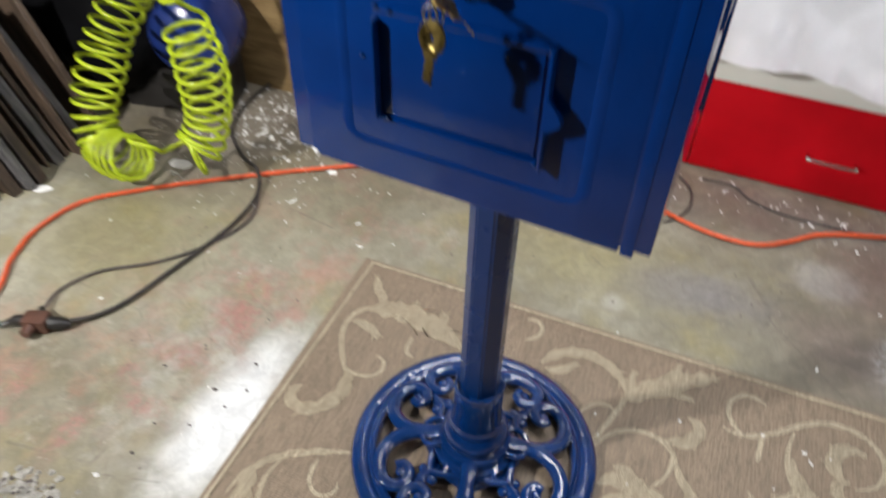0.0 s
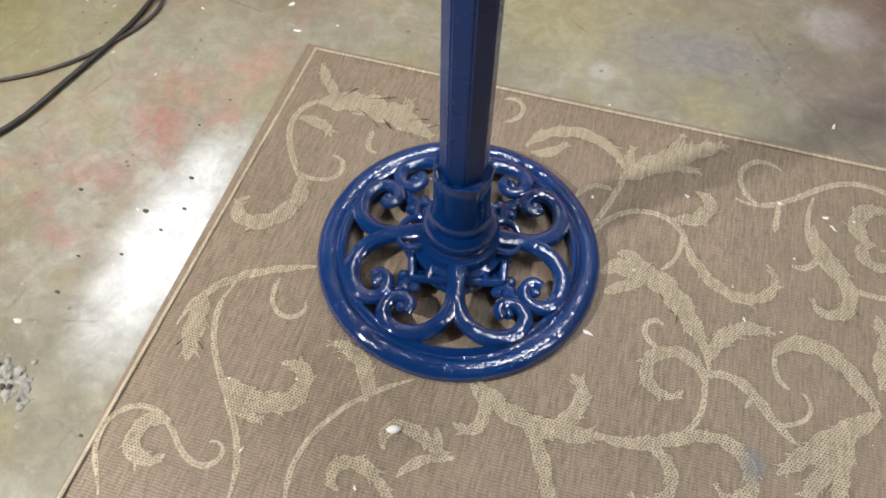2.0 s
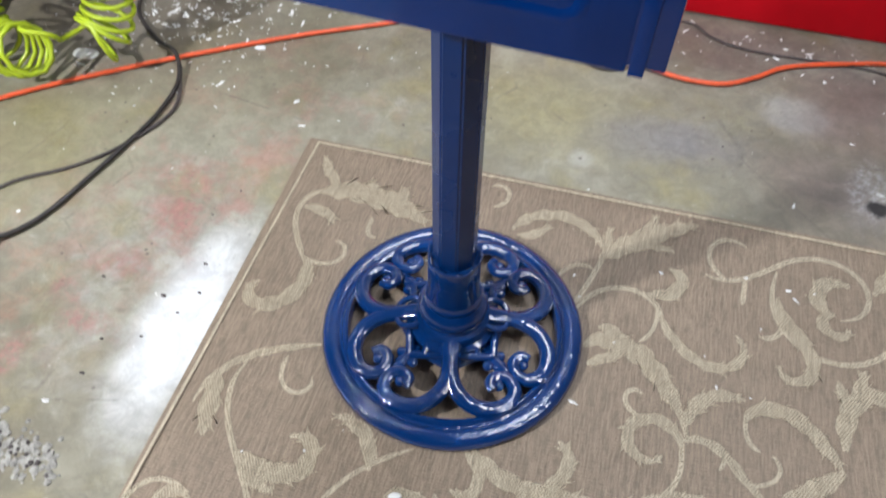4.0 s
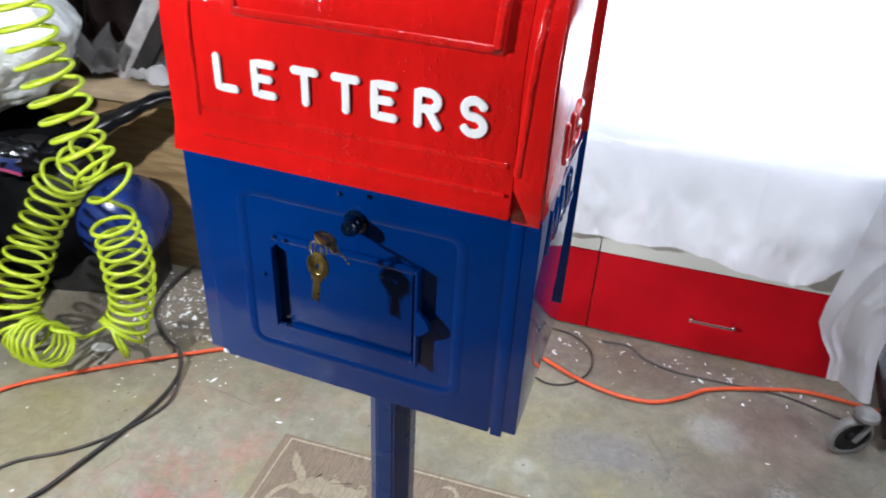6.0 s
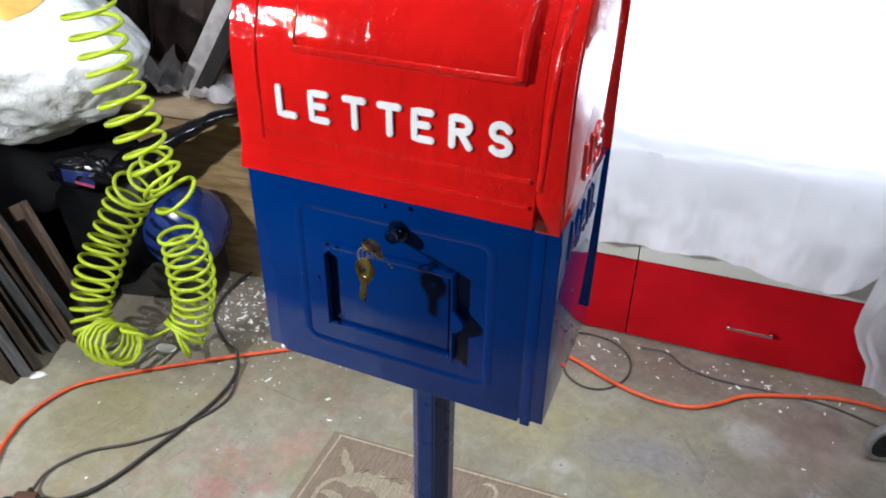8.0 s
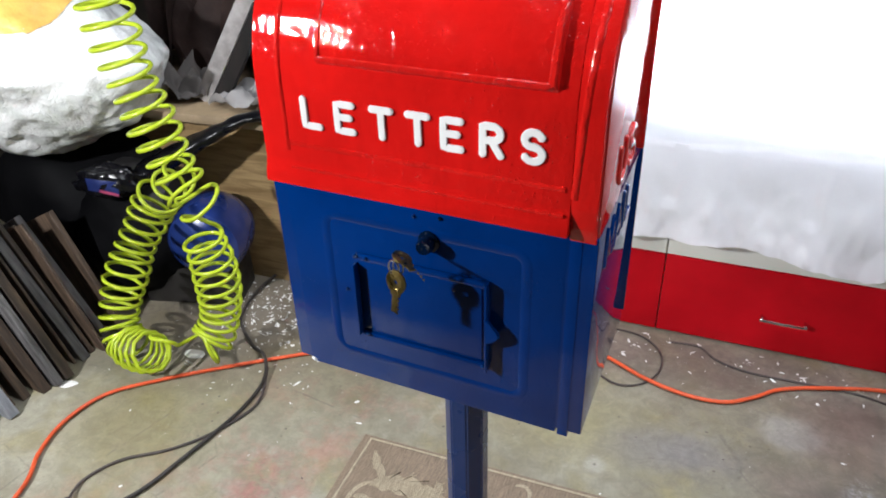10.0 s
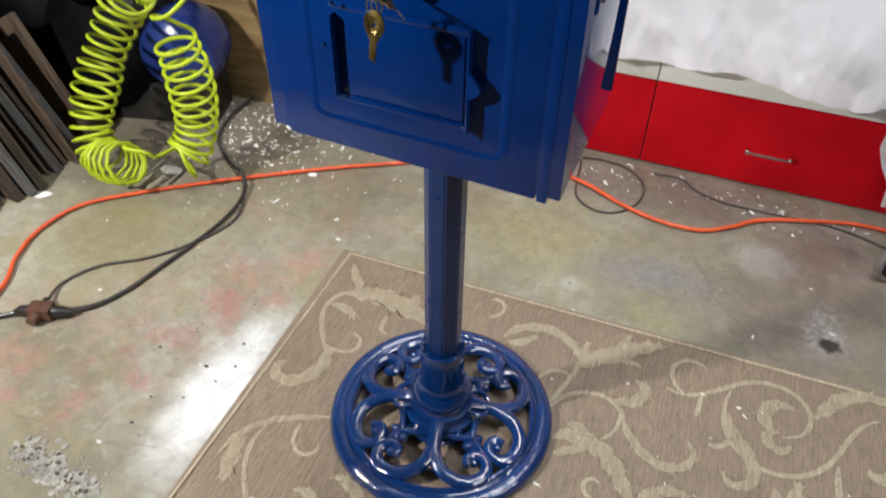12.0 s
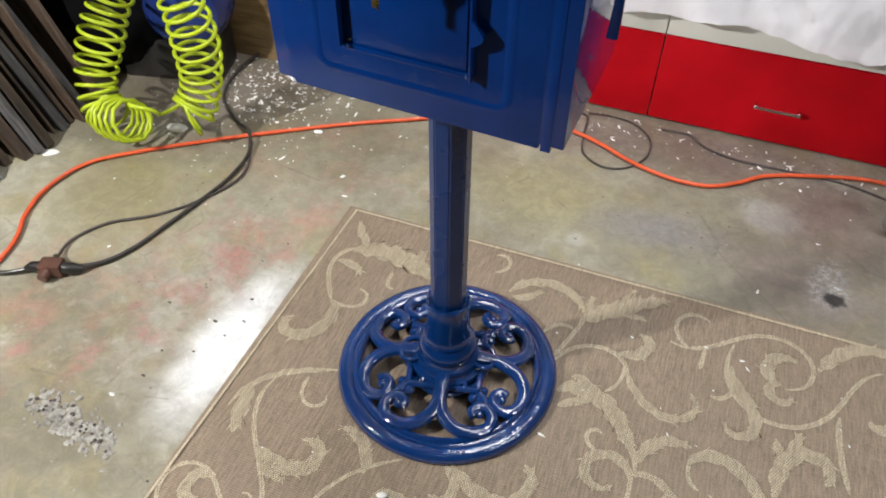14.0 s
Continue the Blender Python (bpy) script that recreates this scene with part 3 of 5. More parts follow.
scroll(0.807, -0.132, 0.052, 4.2, 0, -94, 0, 0, 0)
scroll(0.948, -0.165, 0.092, 5.1, 1, -177, 271, -13, 0)
scroll(1.048, -0.201, 0.150, 5.1, 0, -95, 31, -13, 0)
scroll(1.011, -0.109, 0.179, 7.7, 1, 59, 6, -105, 0)
scroll(0.949, -0.400, 0.199, 8.3, 1, 86, 32, -266, 0)
scroll(0.965, -0.342, 0.059, 4.5, 1, 118, -13, -8, 0)
scroll(0.969, -0.329, 0.073, 5.1, 1, 82, -13, -1, 0)
scroll(1.099, -0.191, 0.057, 5.5, 1, -90, 335, -204, 0)
part("leaf_scroll", SCROLLS, CREAM, rug, "cream woven leaf scrolls")
PX, PY = 0.0046, 0.0036                           # pitch of the brown threads that show through the cream ones
holes = set()
for cx, cy, w in CORE:
    reach = w - 0.0012
    for i in range(int((cx - reach) / PX) - 1, int((cx + reach) / PX) + 2):
        for j in range(int((cy - reach) / PY) - 1, int((cy + reach) / PY) + 2):
            if reach > 0 and math.hypot((i + 0.5 * (j % 2)) * PX - cx, j * PY - cy) < reach:
                holes.add((i, j))
rng = random.Random(8)
THREADS = bmesh.new()
for i, j in sorted(holes):
    hx, hy = (i + 0.5 * (j % 2)) * PX + rng.uniform(-0.0003, 0.0003), j * PY + rng.uniform(-0.0003, 0.0003)
    rx, ry = rng.uniform(0.0012, 0.0017), rng.uniform(0.0009, 0.0013)
    THREADS.faces.new([THREADS.verts.new((hx + rx * p, hy + ry * q, RUG_H + 0.0020)) for p, q in ((-1, -0.4), (0.3, -1), (1, 0.4), (-0.3, 1))])
tagged(part("brown_threads", THREADS, THREAD, rug), label="brown threads showing through the cream leaves", kind="stuff")


# ---- mailbox: pedestal ----
mailbox = thing("mailbox", 0, 0, 0, label="restored red and blue letter box on a cast iron pedestal", category="mailbox")
ON_BOX = pose(0.0158, 0.0102, 0, 0, 0, 2.24) @ Matrix.Scale(1.0108, 4)     # the box stands turned a little on the rug
mailbox.matrix_world = ON_BOX
CX, CY = -0.0277, 0.1327
RB = 0.966
FOOT = 0.007

rim = lathe([(RB * r, z) for r, z in ((0.163, FOOT), (0.204, FOOT), (0.2070, FOOT + 0.004), (0.2065, FOOT + 0.009), (0.2040, FOOT + 0.0135), (0.1995, FOOT + 0.0170), (0.1940, FOOT + 0.0190), (0.1870, FOOT + 0.0195),
             (0.1815, FOOT + 0.0175), (0.1790, FOOT + 0.0155), (0.1755, FOOT + 0.0165), (0.1730, FOOT + 0.0205), (0.1695, FOOT + 0.0225), (0.1655, FOOT + 0.0210), (0.1630, FOOT + 0.0150))], 96, CX, CY, closed=True)
part("base_rim", rim, CASTBLUE, mailbox)


def around(pts, turn, mirror=1):
    c, s = math.cos(radians(turn)), math.sin(radians(turn))
    return [Vector((CX + RB * (c * u - s * v * mirror), CY + RB * (s * u + c * v * mirror), z)) for u, v, z in pts]


HEART = [(0.040, 0.036, 0.052), (0.056, 0.055, 0.046), (0.077, 0.073, 0.040), (0.104, 0.081, 0.035), (0.131, 0.076, 0.031), (0.151, 0.058, 0.028), (0.159, 0.034, 0.027),
         (0.152, 0.014, 0.029), (0.134, 0.007, 0.031), (0.118, 0.017, 0.033), (0.118, 0.033, 0.034), (0.131, 0.038, 0.034)]
for quarter in range(4):
    for side in (1, -1):
        path = smooth_path(around(HEART, -29 + 90 * quarter, side), 7)
        n = len(path)
        radii = [0.0122 - 0.0050 * max(0, i / n - 0.45) / 0.55 for i in range(n)]
        part("heart_scroll", tube(path, radii, 10, flat=0.9), CASTBLUE, mailbox)
        eye = around([(0.130, 0.026, 0.031)], -29 + 90 * quarter, side)[0]
        knob = blob(0.0085, 0.0085, 0.007, 0.05, 2, 2)
        bmesh.ops.translate(knob, verts=knob.verts, vec=eye)
        part("scroll_eye", knob, CASTBLUE, mailbox)
    leaf = bmesh.new()
    for u, v, s in ((0.106, 0.0, 0.011), (0.094, 0.012, 0.009), (0.094, -0.012, 0.009), (0.118, 0.0, 0.007)):
        b = blob(s, s, 0.008, 0.1, 2, 2, u)
        bmesh.ops.translate(b, verts=b.verts, vec=around([(u, v, 0.026)], -29 + 90 * quarter)[0])
        join(leaf, b)
    tube(around([(0.070, 0, 0.026), (0.090, 0, 0.028), (0.110, 0, 0.028), (0.128, 0, 0.026)], -29 + 90 * quarter), [0.005, 0.008, 0.006, 0.006], 8, bm=leaf)
    part("trefoil", leaf, CASTBLUE, mailbox)
    side = 17 + 90 * quarter
    part("hub_bar", tube(around([(0.064, -0.064, 0.033), (0.066, -0.03, 0.035), (0.066, 0.03, 0.035), (0.064, 0.064, 0.033)], side), 0.0062, 10), CASTBLUE, mailbox)
    if quarter % 2:
        for v in (-0.042, -0.014, 0.014, 0.042):
            part("hub_tie", tube(around([(0.045, v * 0.85, 0.042), (0.066, v, 0.036)], side), 0.0048, 8), CASTBLUE, mailbox)
    else:
        loop = [(0.046, -0.020, 0.056), (0.062, -0.026, 0.054), (0.080, -0.020, 0.048), (0.087, 0, 0.045), (0.080, 0.020, 0.048), (0.062, 0.026, 0.054), (0.046, 0.020, 0.056)]
        part("hub_ear", tube(smooth_path(around(loop, side), 5), 0.0052, 10), CASTBLUE, mailbox)
    web = tube(around([(0.060, -0.045, 0.022), (0.074, 0, 0.022), (0.060, 0.045, 0.022)], -29 + 90 * quarter), 0.006, 8)
    part("hub_web", web, CASTBLUE, mailbox)

collar = lathe([(0.064, 0.030), (0.067, 0.036), (0.066, 0.043), (0.058, 0.047), (0.056, 0.051), (0.0575, 0.056), (0.0555, 0.061), (0.0490, 0.064), (0.0470, 0.069), (0.0510, 0.075), (0.0520, 0.083), (0.0500, 0.092), (0.0440, 0.098), (0.0415, 0.102), (0.0418, 0.107), (0.0392, 0.111),
                (0.0375, 0.118), (0.0366, 0.160), (0.0362, 0.190), (0.0352, 0.196), (0.0310, 0.197)], 48, CX, CY)
part("collar", collar, COLLARBLUE, mailbox)
drips = [(CX + (0.0348 + 0.0012 * math.sin(5 * a)) * math.cos(a), CY + (0.0348 + 0.0012 * math.sin(5 * a)) * math.sin(a), 0.197 + 0.0016 * math.sin(9 * a)) for a in np.linspace(0, math.tau, 60)[:-1]]
part("collar_lip", tube(drips, 0.0030, 8, closed=True), CASTBLUE, mailbox)
post = bmesh.new()
rings = []
for z, r in ((0.15, 0.0303), (0.672, 0.0303)):
    rings.append([post.verts.new((CX + r * math.cos(radians(22.5 + 45 * k)), CY + r * math.sin(radians(22.5 + 45 * k)), z)) for k in range(8)])
for k in range(8):
    post.faces.new((rings[0][k], rings[0][(k + 1) % 8], rings[1][(k + 1) % 8], rings[1][k]))
post.faces.new(rings[1])
post.faces.new(rings[0][::-1])
bmesh.ops.bevel(post, geom=[e for e in post.edges if abs(e.verts[0].co.z - e.verts[1].co.z) > 0.1], offset=0.0022, segments=2, affect="EDGES")
part("post", post, POSTBLUE, mailbox, "octagonal blue steel post", 25)

# ---- mailbox: box ----
X0, X1, Z0, ZS, DEPTH = -0.181, 0.163, 0.665, 0.899, 0.198
XB = 0.1555                                       # the box narrows a little towards the back


def tapered(own):
    for v in own.verts:
        if v.co.x > 0:
            v.co.x -= (X1 - XB) * max(0.0, v.co.y) / DEPTH * min(1.0, v.co.x / X1)
    return own


part("lower_body", tapered(block(X0, X1, -0.0114, DEPTH, Z0, ZS, 0.002)), SIDEBLUE, mailbox)
BEND, RISE = 1.005, 0.150


def front_y(z, off=0.0):
    """How far back the front of the box lies at a height; off: metres outwards."""
    s = min(1.0, max(0.0, (z - BEND) / RISE))
    return -0.014 + 0.150 * (1 - math.sqrt(max(0.0, 1 - s * s))) - off


LEVELS = [1.005, 1.02, 1.035, 1.05, 1.065, 1.08, 1.095, 1.11, 1.125, 1.14, 1.15, 1.155]
outline = [(-0.008, ZS), (-0.010, ZS + 0.012), (-0.014, ZS + 0.03)] + [(front_y(z), z) for z in LEVELS] + [(DEPTH, 1.155), (DEPTH, ZS)]
part("upper_body", tapered(prism(outline, X0, X1, 0.002)), SIDERED, mailbox, "red enamelled upper half", 20)

back = prism([(DEPTH, 0.682), (DEPTH, ZS), (DEPTH + 0.005, ZS), (DEPTH + 0.005, 0.682)], X0 - 0.006, XB + 0.0022, 0.0012)
part("back_plate", back, BLUE, mailbox, "blue lower back plate")
back = prism([(DEPTH, ZS), (DEPTH, 1.165), (DEPTH + 0.005, 1.165), (DEPTH + 0.005, ZS)], X0 - 0.006, XB + 0.0022, 0.0012)
part("back_plate", back, RED, mailbox, "red upper back plate")

door = part("door", block(-0.1665, 0.1365, -0.0120, -0.004, 0.659, ZS - 0.001, 0.003), BLUE, mailbox, "blue collection door")
part("door_stile", block(0.1380, 0.1490, -0.0120, -0.004, 0.658, ZS - 0.001, 0.0006), BLUE, door)


def ridge(x0, x1, z0, z1, y, r, round_by=0.01, flat=0.6):
    pts = []
    for cx, cz, a0 in ((x1 - round_by, z1 - round_by, 0), (x0 + round_by, z1 - round_by, 90), (x0 + round_by, z0 + round_by, 180), (x1 - round_by, z0 + round_by, 270)):
        for k in range(5):
            a = radians(a0 + 22.5 * k)
            pts.append((cx + round_by * math.cos(a), y, cz + round_by * math.sin(a)))
    return tube(pts, r, 8, closed=True, flat=flat, up=(0, 1, 0))


part("pressed_border", ridge(-0.122, 0.099, 0.694, 0.870, -0.0116, 0.0065, 0.014, 0.16), BLUE, door)
holder = part("card_holder", block(-0.0845, 0.0540, -0.0135, -0.0118, 0.730, 0.824, 0.0006), BLUE, door, "blue card holder with a raised frame")
part("holder_rail", block(-0.088, 0.0625, -0.0175, -0.0118, 0.8235, 0.8315, 0.003), BLUE, holder)
part("holder_rail", block(-0.088, 0.0600, -0.0165, -0.0118, 0.7225, 0.7295, 0.002), BLUE, holder)
part("holder_rail", block(0.0600, 0.0625, -0.0225, -0.0118, 0.7225, 0.8315, 0.0010), BLUE, holder)
part("holder_rail", block(-0.0882, -0.0860, -0.0225, -0.0118, 0.7280, 0.8180, 0.0009), BLUE, holder)
tab = bmesh.new()
tab_outline = [(0.0600, 0.794), (0.0660, 0.788), (0.0745, 0.780), (0.0765, 0.775), (0.0745, 0.770), (0.0660, 0.766), (0.0600, 0.760)]
front_side = [tab.verts.new((x, -0.0235 - 0.05 * (x - 0.0600), z)) for x, z in tab_outline]
back_side = [tab.verts.new((x, -0.0195, z)) for x, z in tab_outline]
tab.faces.new(front_side)
tab.faces.new(back_side[::-1])
for k in range(7):
    tab.faces.new((front_side[k], back_side[k], back_side[(k + 1) % 7], front_side[(k + 1) % 7]))
bmesh.ops.bevel(tab, geom=tab.edges[:], offset=0.0012, segments=2, affect="EDGES")
part("thumb_tab", tab, BLUE, holder)
for x, z in ((-0.086, 0.829), (-0.074, 0.828), (0.060, 0.829), (-0.079, 0.729), (0.057, 0.727)):
    b = blob(0.0030, 0.0026, 0.0022, 0.1, 2, 2, x * 50)
    bmesh.ops.translate(b, verts=b.verts, vec=(x, -0.0178, z))
    part("paint_bead", b, CASTBLUE, holder)
for x, z in ((-0.018, 0.887), (0.011, 0.890), (-0.103, 0.78), (0.024, 0.812)):
    b = blob(0.0022, 0.0014, 0.0022, 0.05, 2, 2)
    bmesh.ops.translate(b, verts=b.verts, vec=(x, -0.0128, z))
    part("rivet", b, NAVY if z > 0.889 else CASTBLUE, door)

# paint drip at the door corner; its bright glint is put in as white
chip = blob(0.0045, 0.0030, 0.0035, 0.25, 2.5, 2, 3.0)
bmesh.ops.translate(chip, verts=chip.verts, vec=(-0.1620, -0.0105, 0.6630))
part("corner_glint", chip, WHITE, door, "paint drip on the bottom corner, white for its glint")
lock = lathe([(0.0120, 0), (0.0115, 0.002), (0.0085, 0.004), (0.0080, 0.014), (0.0068, 0.016), (0.0045, 0.0155)], 20)
bmesh.ops.rotate(lock, verts=lock.verts, matrix=Matrix.Rotation(radians(90), 3, "X"))
bmesh.ops.translate(lock, verts=lock.verts, vec=(-0.002, -0.012, 0.862))
part("lock", lock, NAVY, door, "round lock barrel over-painted blue")

keys = thing("key_pair", 0, 0, 0, label="two small brass keys hanging from the door lock", category="keys")
keys.matrix_world = ON_BOX @ pose(-0.004, -0.040, 0.866)


def key_mesh(bow=0.0125, blade=0.030):
    own = lathe([(0.0020, -0.0009), (bow * 0.55, -0.0009), (bow * 0.6, -0.0013), (bow, -0.0009), (bow, 0.0009), (bow * 0.6, 0.0013), (bow * 0.55, 0.0009), (0.0020, 0.0009)], 20, closed=True)
    for v in own.verts:
        v.co.y *= 1.15
    block(-0.0036, 0.0036, -bow - blade, -bow * 1.05, -0.0008, 0.0008, 0.0004, 1, own)
    for k in range(4):
        block(0.0034, 0.0046, -bow - 0.010 - 0.005 * k, -bow - 0.0075 - 0.005 * k, -0.0006, 0.0006, 0, 1, own)
    block(-0.006, 0.006, -bow * 1.35, -bow * 0.95, -0.0010, 0.0010, 0.0005, 1, own)
    return own


k1 = key_mesh(0.0095, 0.010)
bmesh.ops.transform(k1, verts=k1.verts, matrix=pose(-0.009, -0.008, -0.005, 14, 18, 62))
part("key", k1, BRASS, keys)
k2 = key_mesh(0.0115, 0.024)
bmesh.ops.transform(k2, verts=k2.verts, matrix=pose(-0.014, -0.014, -0.030, 86, 5, -10))
part("key", k2, BRASS, keys)
for y_turn in (0.0, 0.004):
    ring = tube([(-0.016 + y_turn + 0.0055 * math.cos(a), -0.013 + 0.4 * y_turn, -0.014 + 0.0075 * math.sin(a)) for a in np.linspace(0, math.tau, 20)[:-1]], 0.0010, 8, closed=True, up=(0, 1, 0))
    part("key_ring", ring, CHROME, keys)

plate = [(-0.004, ZS + 0.001), (-0.024, ZS + 0.003), (-0.0225, ZS + 0.014), (-0.0185, ZS + 0.028)] + [(front_y(z, 0.004), z) for z in LEVELS[:8]]
plate += [(front_y(z) + 0.004, z) for z in LEVELS[:8][::-1]] + [(-0.006, ZS + 0.03)]
strip = [(-0.004, ZS - 0.004), (-0.0135, ZS - 0.004), (-0.0160, ZS + 0.010), (-0.0182, ZS + 0.030)] + plate[4:]
hood = part("front_plate", prism(plate, -0.1785, 0.1375, 0.0015), RED, mailbox, "red front plate with pressed borders", 20)
part("plate_edge", prism(strip, 0.1375, 0.1612, 0.0012), RED, hood, "", 20)


def bead(pts, r, flat=0.55):
    return tube(pts, r, 8, flat=flat, up=(0, 1, 0))


UPS = (0.938, 0.96, 0.985, 1.005, 1.02, 1.035, 1.05, 1.07, 1.09, 1.11)
part("pressed_bead", bead([(0.1395 + 0.055 * (z - 0.93), front_y(z, 0.004), z) for z in UPS], 0.0032, 0.4), BEADRED, hood)
part("pressed_bead", bead([(-0.150, front_y(z, 0.004), z) for z in UPS], 0.0032, 0.4), BEADRED, hood)
part("pressed_bead", bead([(x, -0.0182 + 0.0006 * math.sin(x * 90), 0.946) for x in np.linspace(-0.146, 0.132, 24)], 0.0026), BEADRED, hood)
part("pressed_bead", bead([(x, -0.0215, 0.922) for x in np.linspace(-0.146, 0.132, 24)], 0.0018), BEADRED, hood)
lip = [(front_y(1.026, 0.001), 1.026), (front_y(1.029, 0.005), 1.029), (front_y(1.034, 0.0085), 1.034)] + [(front_y(z, 0.0100), z) for z in (1.045, 1.055, 1.065, 1.075, 1.085, 1.095)]
lip += [(front_y(1.100, 0.009), 1.100), (front_y(1.103, 0.001), 1.103), (front_y(1.095), 1.095), (front_y(1.065), 1.065), (front_y(1.035), 1.035)]
part("pull_down_chute", prism(lip, -0.108, 0.121, 0.003), RED, mailbox, "red pull-down letter chute", 25)
CHUTE_UPS = (1.036, 1.045, 1.055, 1.065, 1.075, 1.085, 1.094)
border = [(-0.1035, front_y(z, 0.0098), z) for z in CHUTE_UPS[::-1]] + [(x, front_y(1.034, 0.0086), 1.034) for x in np.linspace(-0.098, 0.111, 20)] + [(0.1165, front_y(z, 0.0098), z) for z in CHUTE_UPS]
border += [(x, front_y(1.0965, 0.0095), 1.0965) for x in np.linspace(0.111, -0.098, 20)]
part("chute_border", tube(border, 0.0032, 8, closed=True, flat=0.55, up=(0, 1, 0)), BEADRED, mailbox)


# ---- raised lettering: round-ended strokes, each letter in a unit box ----
def arc(cx, cz, r, a0, a1, n=12, sz=1.0):
    return [(cx + r * math.cos(radians(a0 + (a1 - a0) * k / n)), cz + sz * r * math.sin(radians(a0 + (a1 - a0) * k / n))) for k in range(n + 1)]


STROKES = {
    "L": [[(0, 1), (0, 0), (0.62, 0)]],
    "E": [[(0.62, 1), (0, 1), (0, 0), (0.62, 0)], [(0, 0.52), (0.5, 0.52)]],
    "T": [[(-0.05, 1), (0.65, 1)], [(0.3, 1), (0.3, 0)]],
    "R": [[(0, 0), (0, 1)] + [(0.36, 1)] + arc(0.36, 0.75, 0.25, 80, -90, 8) + [(0, 0.5)], [(0.3, 0.5), (0.62, 0)]],
    "S": [arc(0.3, 0.745, 0.29, 25, 240, 12, 0.88) + arc(0.3, 0.25, 0.30, 75, -150, 12, 0.86)],
    "U": [[(0, 1)] + arc(0.3, 0.3, 0.3, 180, 360, 12) + [(0.6, 1)]],
    "M": [[(0, 0), (0.05, 1), (0.36, 0.15), (0.67, 1), (0.72, 0)]],
    "A": [[(0, 0), (0.32, 1), (0.64, 0)], [(0.12, 0.34), (0.52, 0.34)]],
    "I": [[(0.1, 1), (0.1, 0)]],
}


def letter(ch, to_world, width, parent, material, nose, label="", level=True):
    own = bmesh.new()
    for line in STROKES[ch]:
        pts = []
        for a, b in zip(line, line[1:]):
            steps = 1 if math.dist(a, b) < 0.15 else 4
            pts += [to_world(a[0] + (b[0] - a[0]) * k / steps, a[1] + (b[1] - a[1]) * k / steps) for k in range(steps)]
        pts.append(to_world(*line[-1]))
        tube(pts, width, 12, flat=0.75, up=nose, bm=own)
        for p in (pts[0], pts[-1]):
            b = bmesh.new()
            bmesh.ops.create_uvsphere(b, u_segments=10, v_segments=6, radius=width)
            s = [0.75 if abs(c) > 0.5 else 1.0 for c in nose]
            bmesh.ops.scale(b, verts=b.verts, vec=s)
            bmesh.ops.translate(b, verts=b.verts, vec=p)
            join(own, b)
    out = Vector((abs(nose[0]), -abs(nose[1]), 0))
    base = out.dot(Vector(to_world(0.3, 0.5)))
    for v in own.verts if level else ():          # the front letters have levelled faces
        over = out.dot(v.co) - base - 0.30 * width
        if over > 0:
            v.co -= out * over * 0.93
    part("letter", own, material, parent, label, 40)


LH = 0.0258
for ch, x in zip("LETTERS", (-0.1250, -0.0885, -0.0495, -0.0130, 0.0200, 0.0570, 0.0945)):
    letter(ch, lambda u, v, x=x: (x + u * LH * 1.02, -0.0190, 0.9677 + v * LH), 0.0037, mailbox, WHITE, (0, 1, 0), "raised white letter")
for word, places, z0, h, wide, paint in (("US", (0.055, 0.101), 0.921, 0.036, 0.045, SIDERED), ("MAIL", (0.024, 0.063, 0.100, 0.119), 0.853, 0.037, 0.040, SIDEBLUE)):
    for ch, yy in zip(word, places):
        letter(ch, lambda u, v, yy=yy: (X1 - 0.0003 - (X1 - XB) * (yy + u * wide) / DEPTH, yy + u * wide, z0 + v * h), 0.0040, mailbox, paint, (1, 0, 0), level=False)


# ---- cabinet, bench and sheets behind ----
CAB_TURN = 5.6
cabinet = thing("low_cabinet", 0.0, 1.108, 0, CAB_TURN, label="low cabinet with red drawer fronts and white upper panels", category="cabinet")
part("carcass", block(-0.62, 0.72, 0.022, 1.28, 0.004, 0.535, 0.002), WHITECAB, cabinet)
for x0, x1 in ((-0.60, 0.0785), (0.0815, 0.72)):
    part("drawer_front", block(x0, x1, 0.0, 0.020, 0.006, 0.2385, 0.002), REDCAB, cabinet, "glossy red drawer front")
    part("upper_panel", block(x0, x1, 0.002, 0.020, 0.2415, 0.535, 0.002), WHITECAB, cabinet, "white upper panel")
handle_path = [(0.330, 0.0, 0.108), (0.330, -0.018, 0.108), (0.334, -0.022, 0.108), (0.380, -0.023, 0.108), (0.427, -0.022, 0.108), (0.431, -0.018, 0.108), (0.431, 0.0, 0.108)]
handle = part("handle", tube(handle_path, 0.0035, 8), CHROME, cabinet, "thin chrome bar handle")
for x in (0.330, 0.431):
    knob = blob(0.0062, 0.0062, 0.0062, 0.02, 2, 2)
    bmesh.ops.translate(knob, verts=knob.verts, vec=(x, -0.019, 0.108))
    part("handle_end", knob, CHROME, handle)


def cloth_hem(x):
    return float(np.interp(x, (-0.6, -0.04, 0.04, 0.13, 0.23, 0.30, 0.39, 0.46, 0.51, 0.54, 0.57, 0.60, 0.68, 1.15), (0.316, 0.318, 0.322, 0.328, 0.329, 0.322, 0.309, 0.297, 0.294, 0.304, 0.322, 0.36, 0.38, 0.38)))


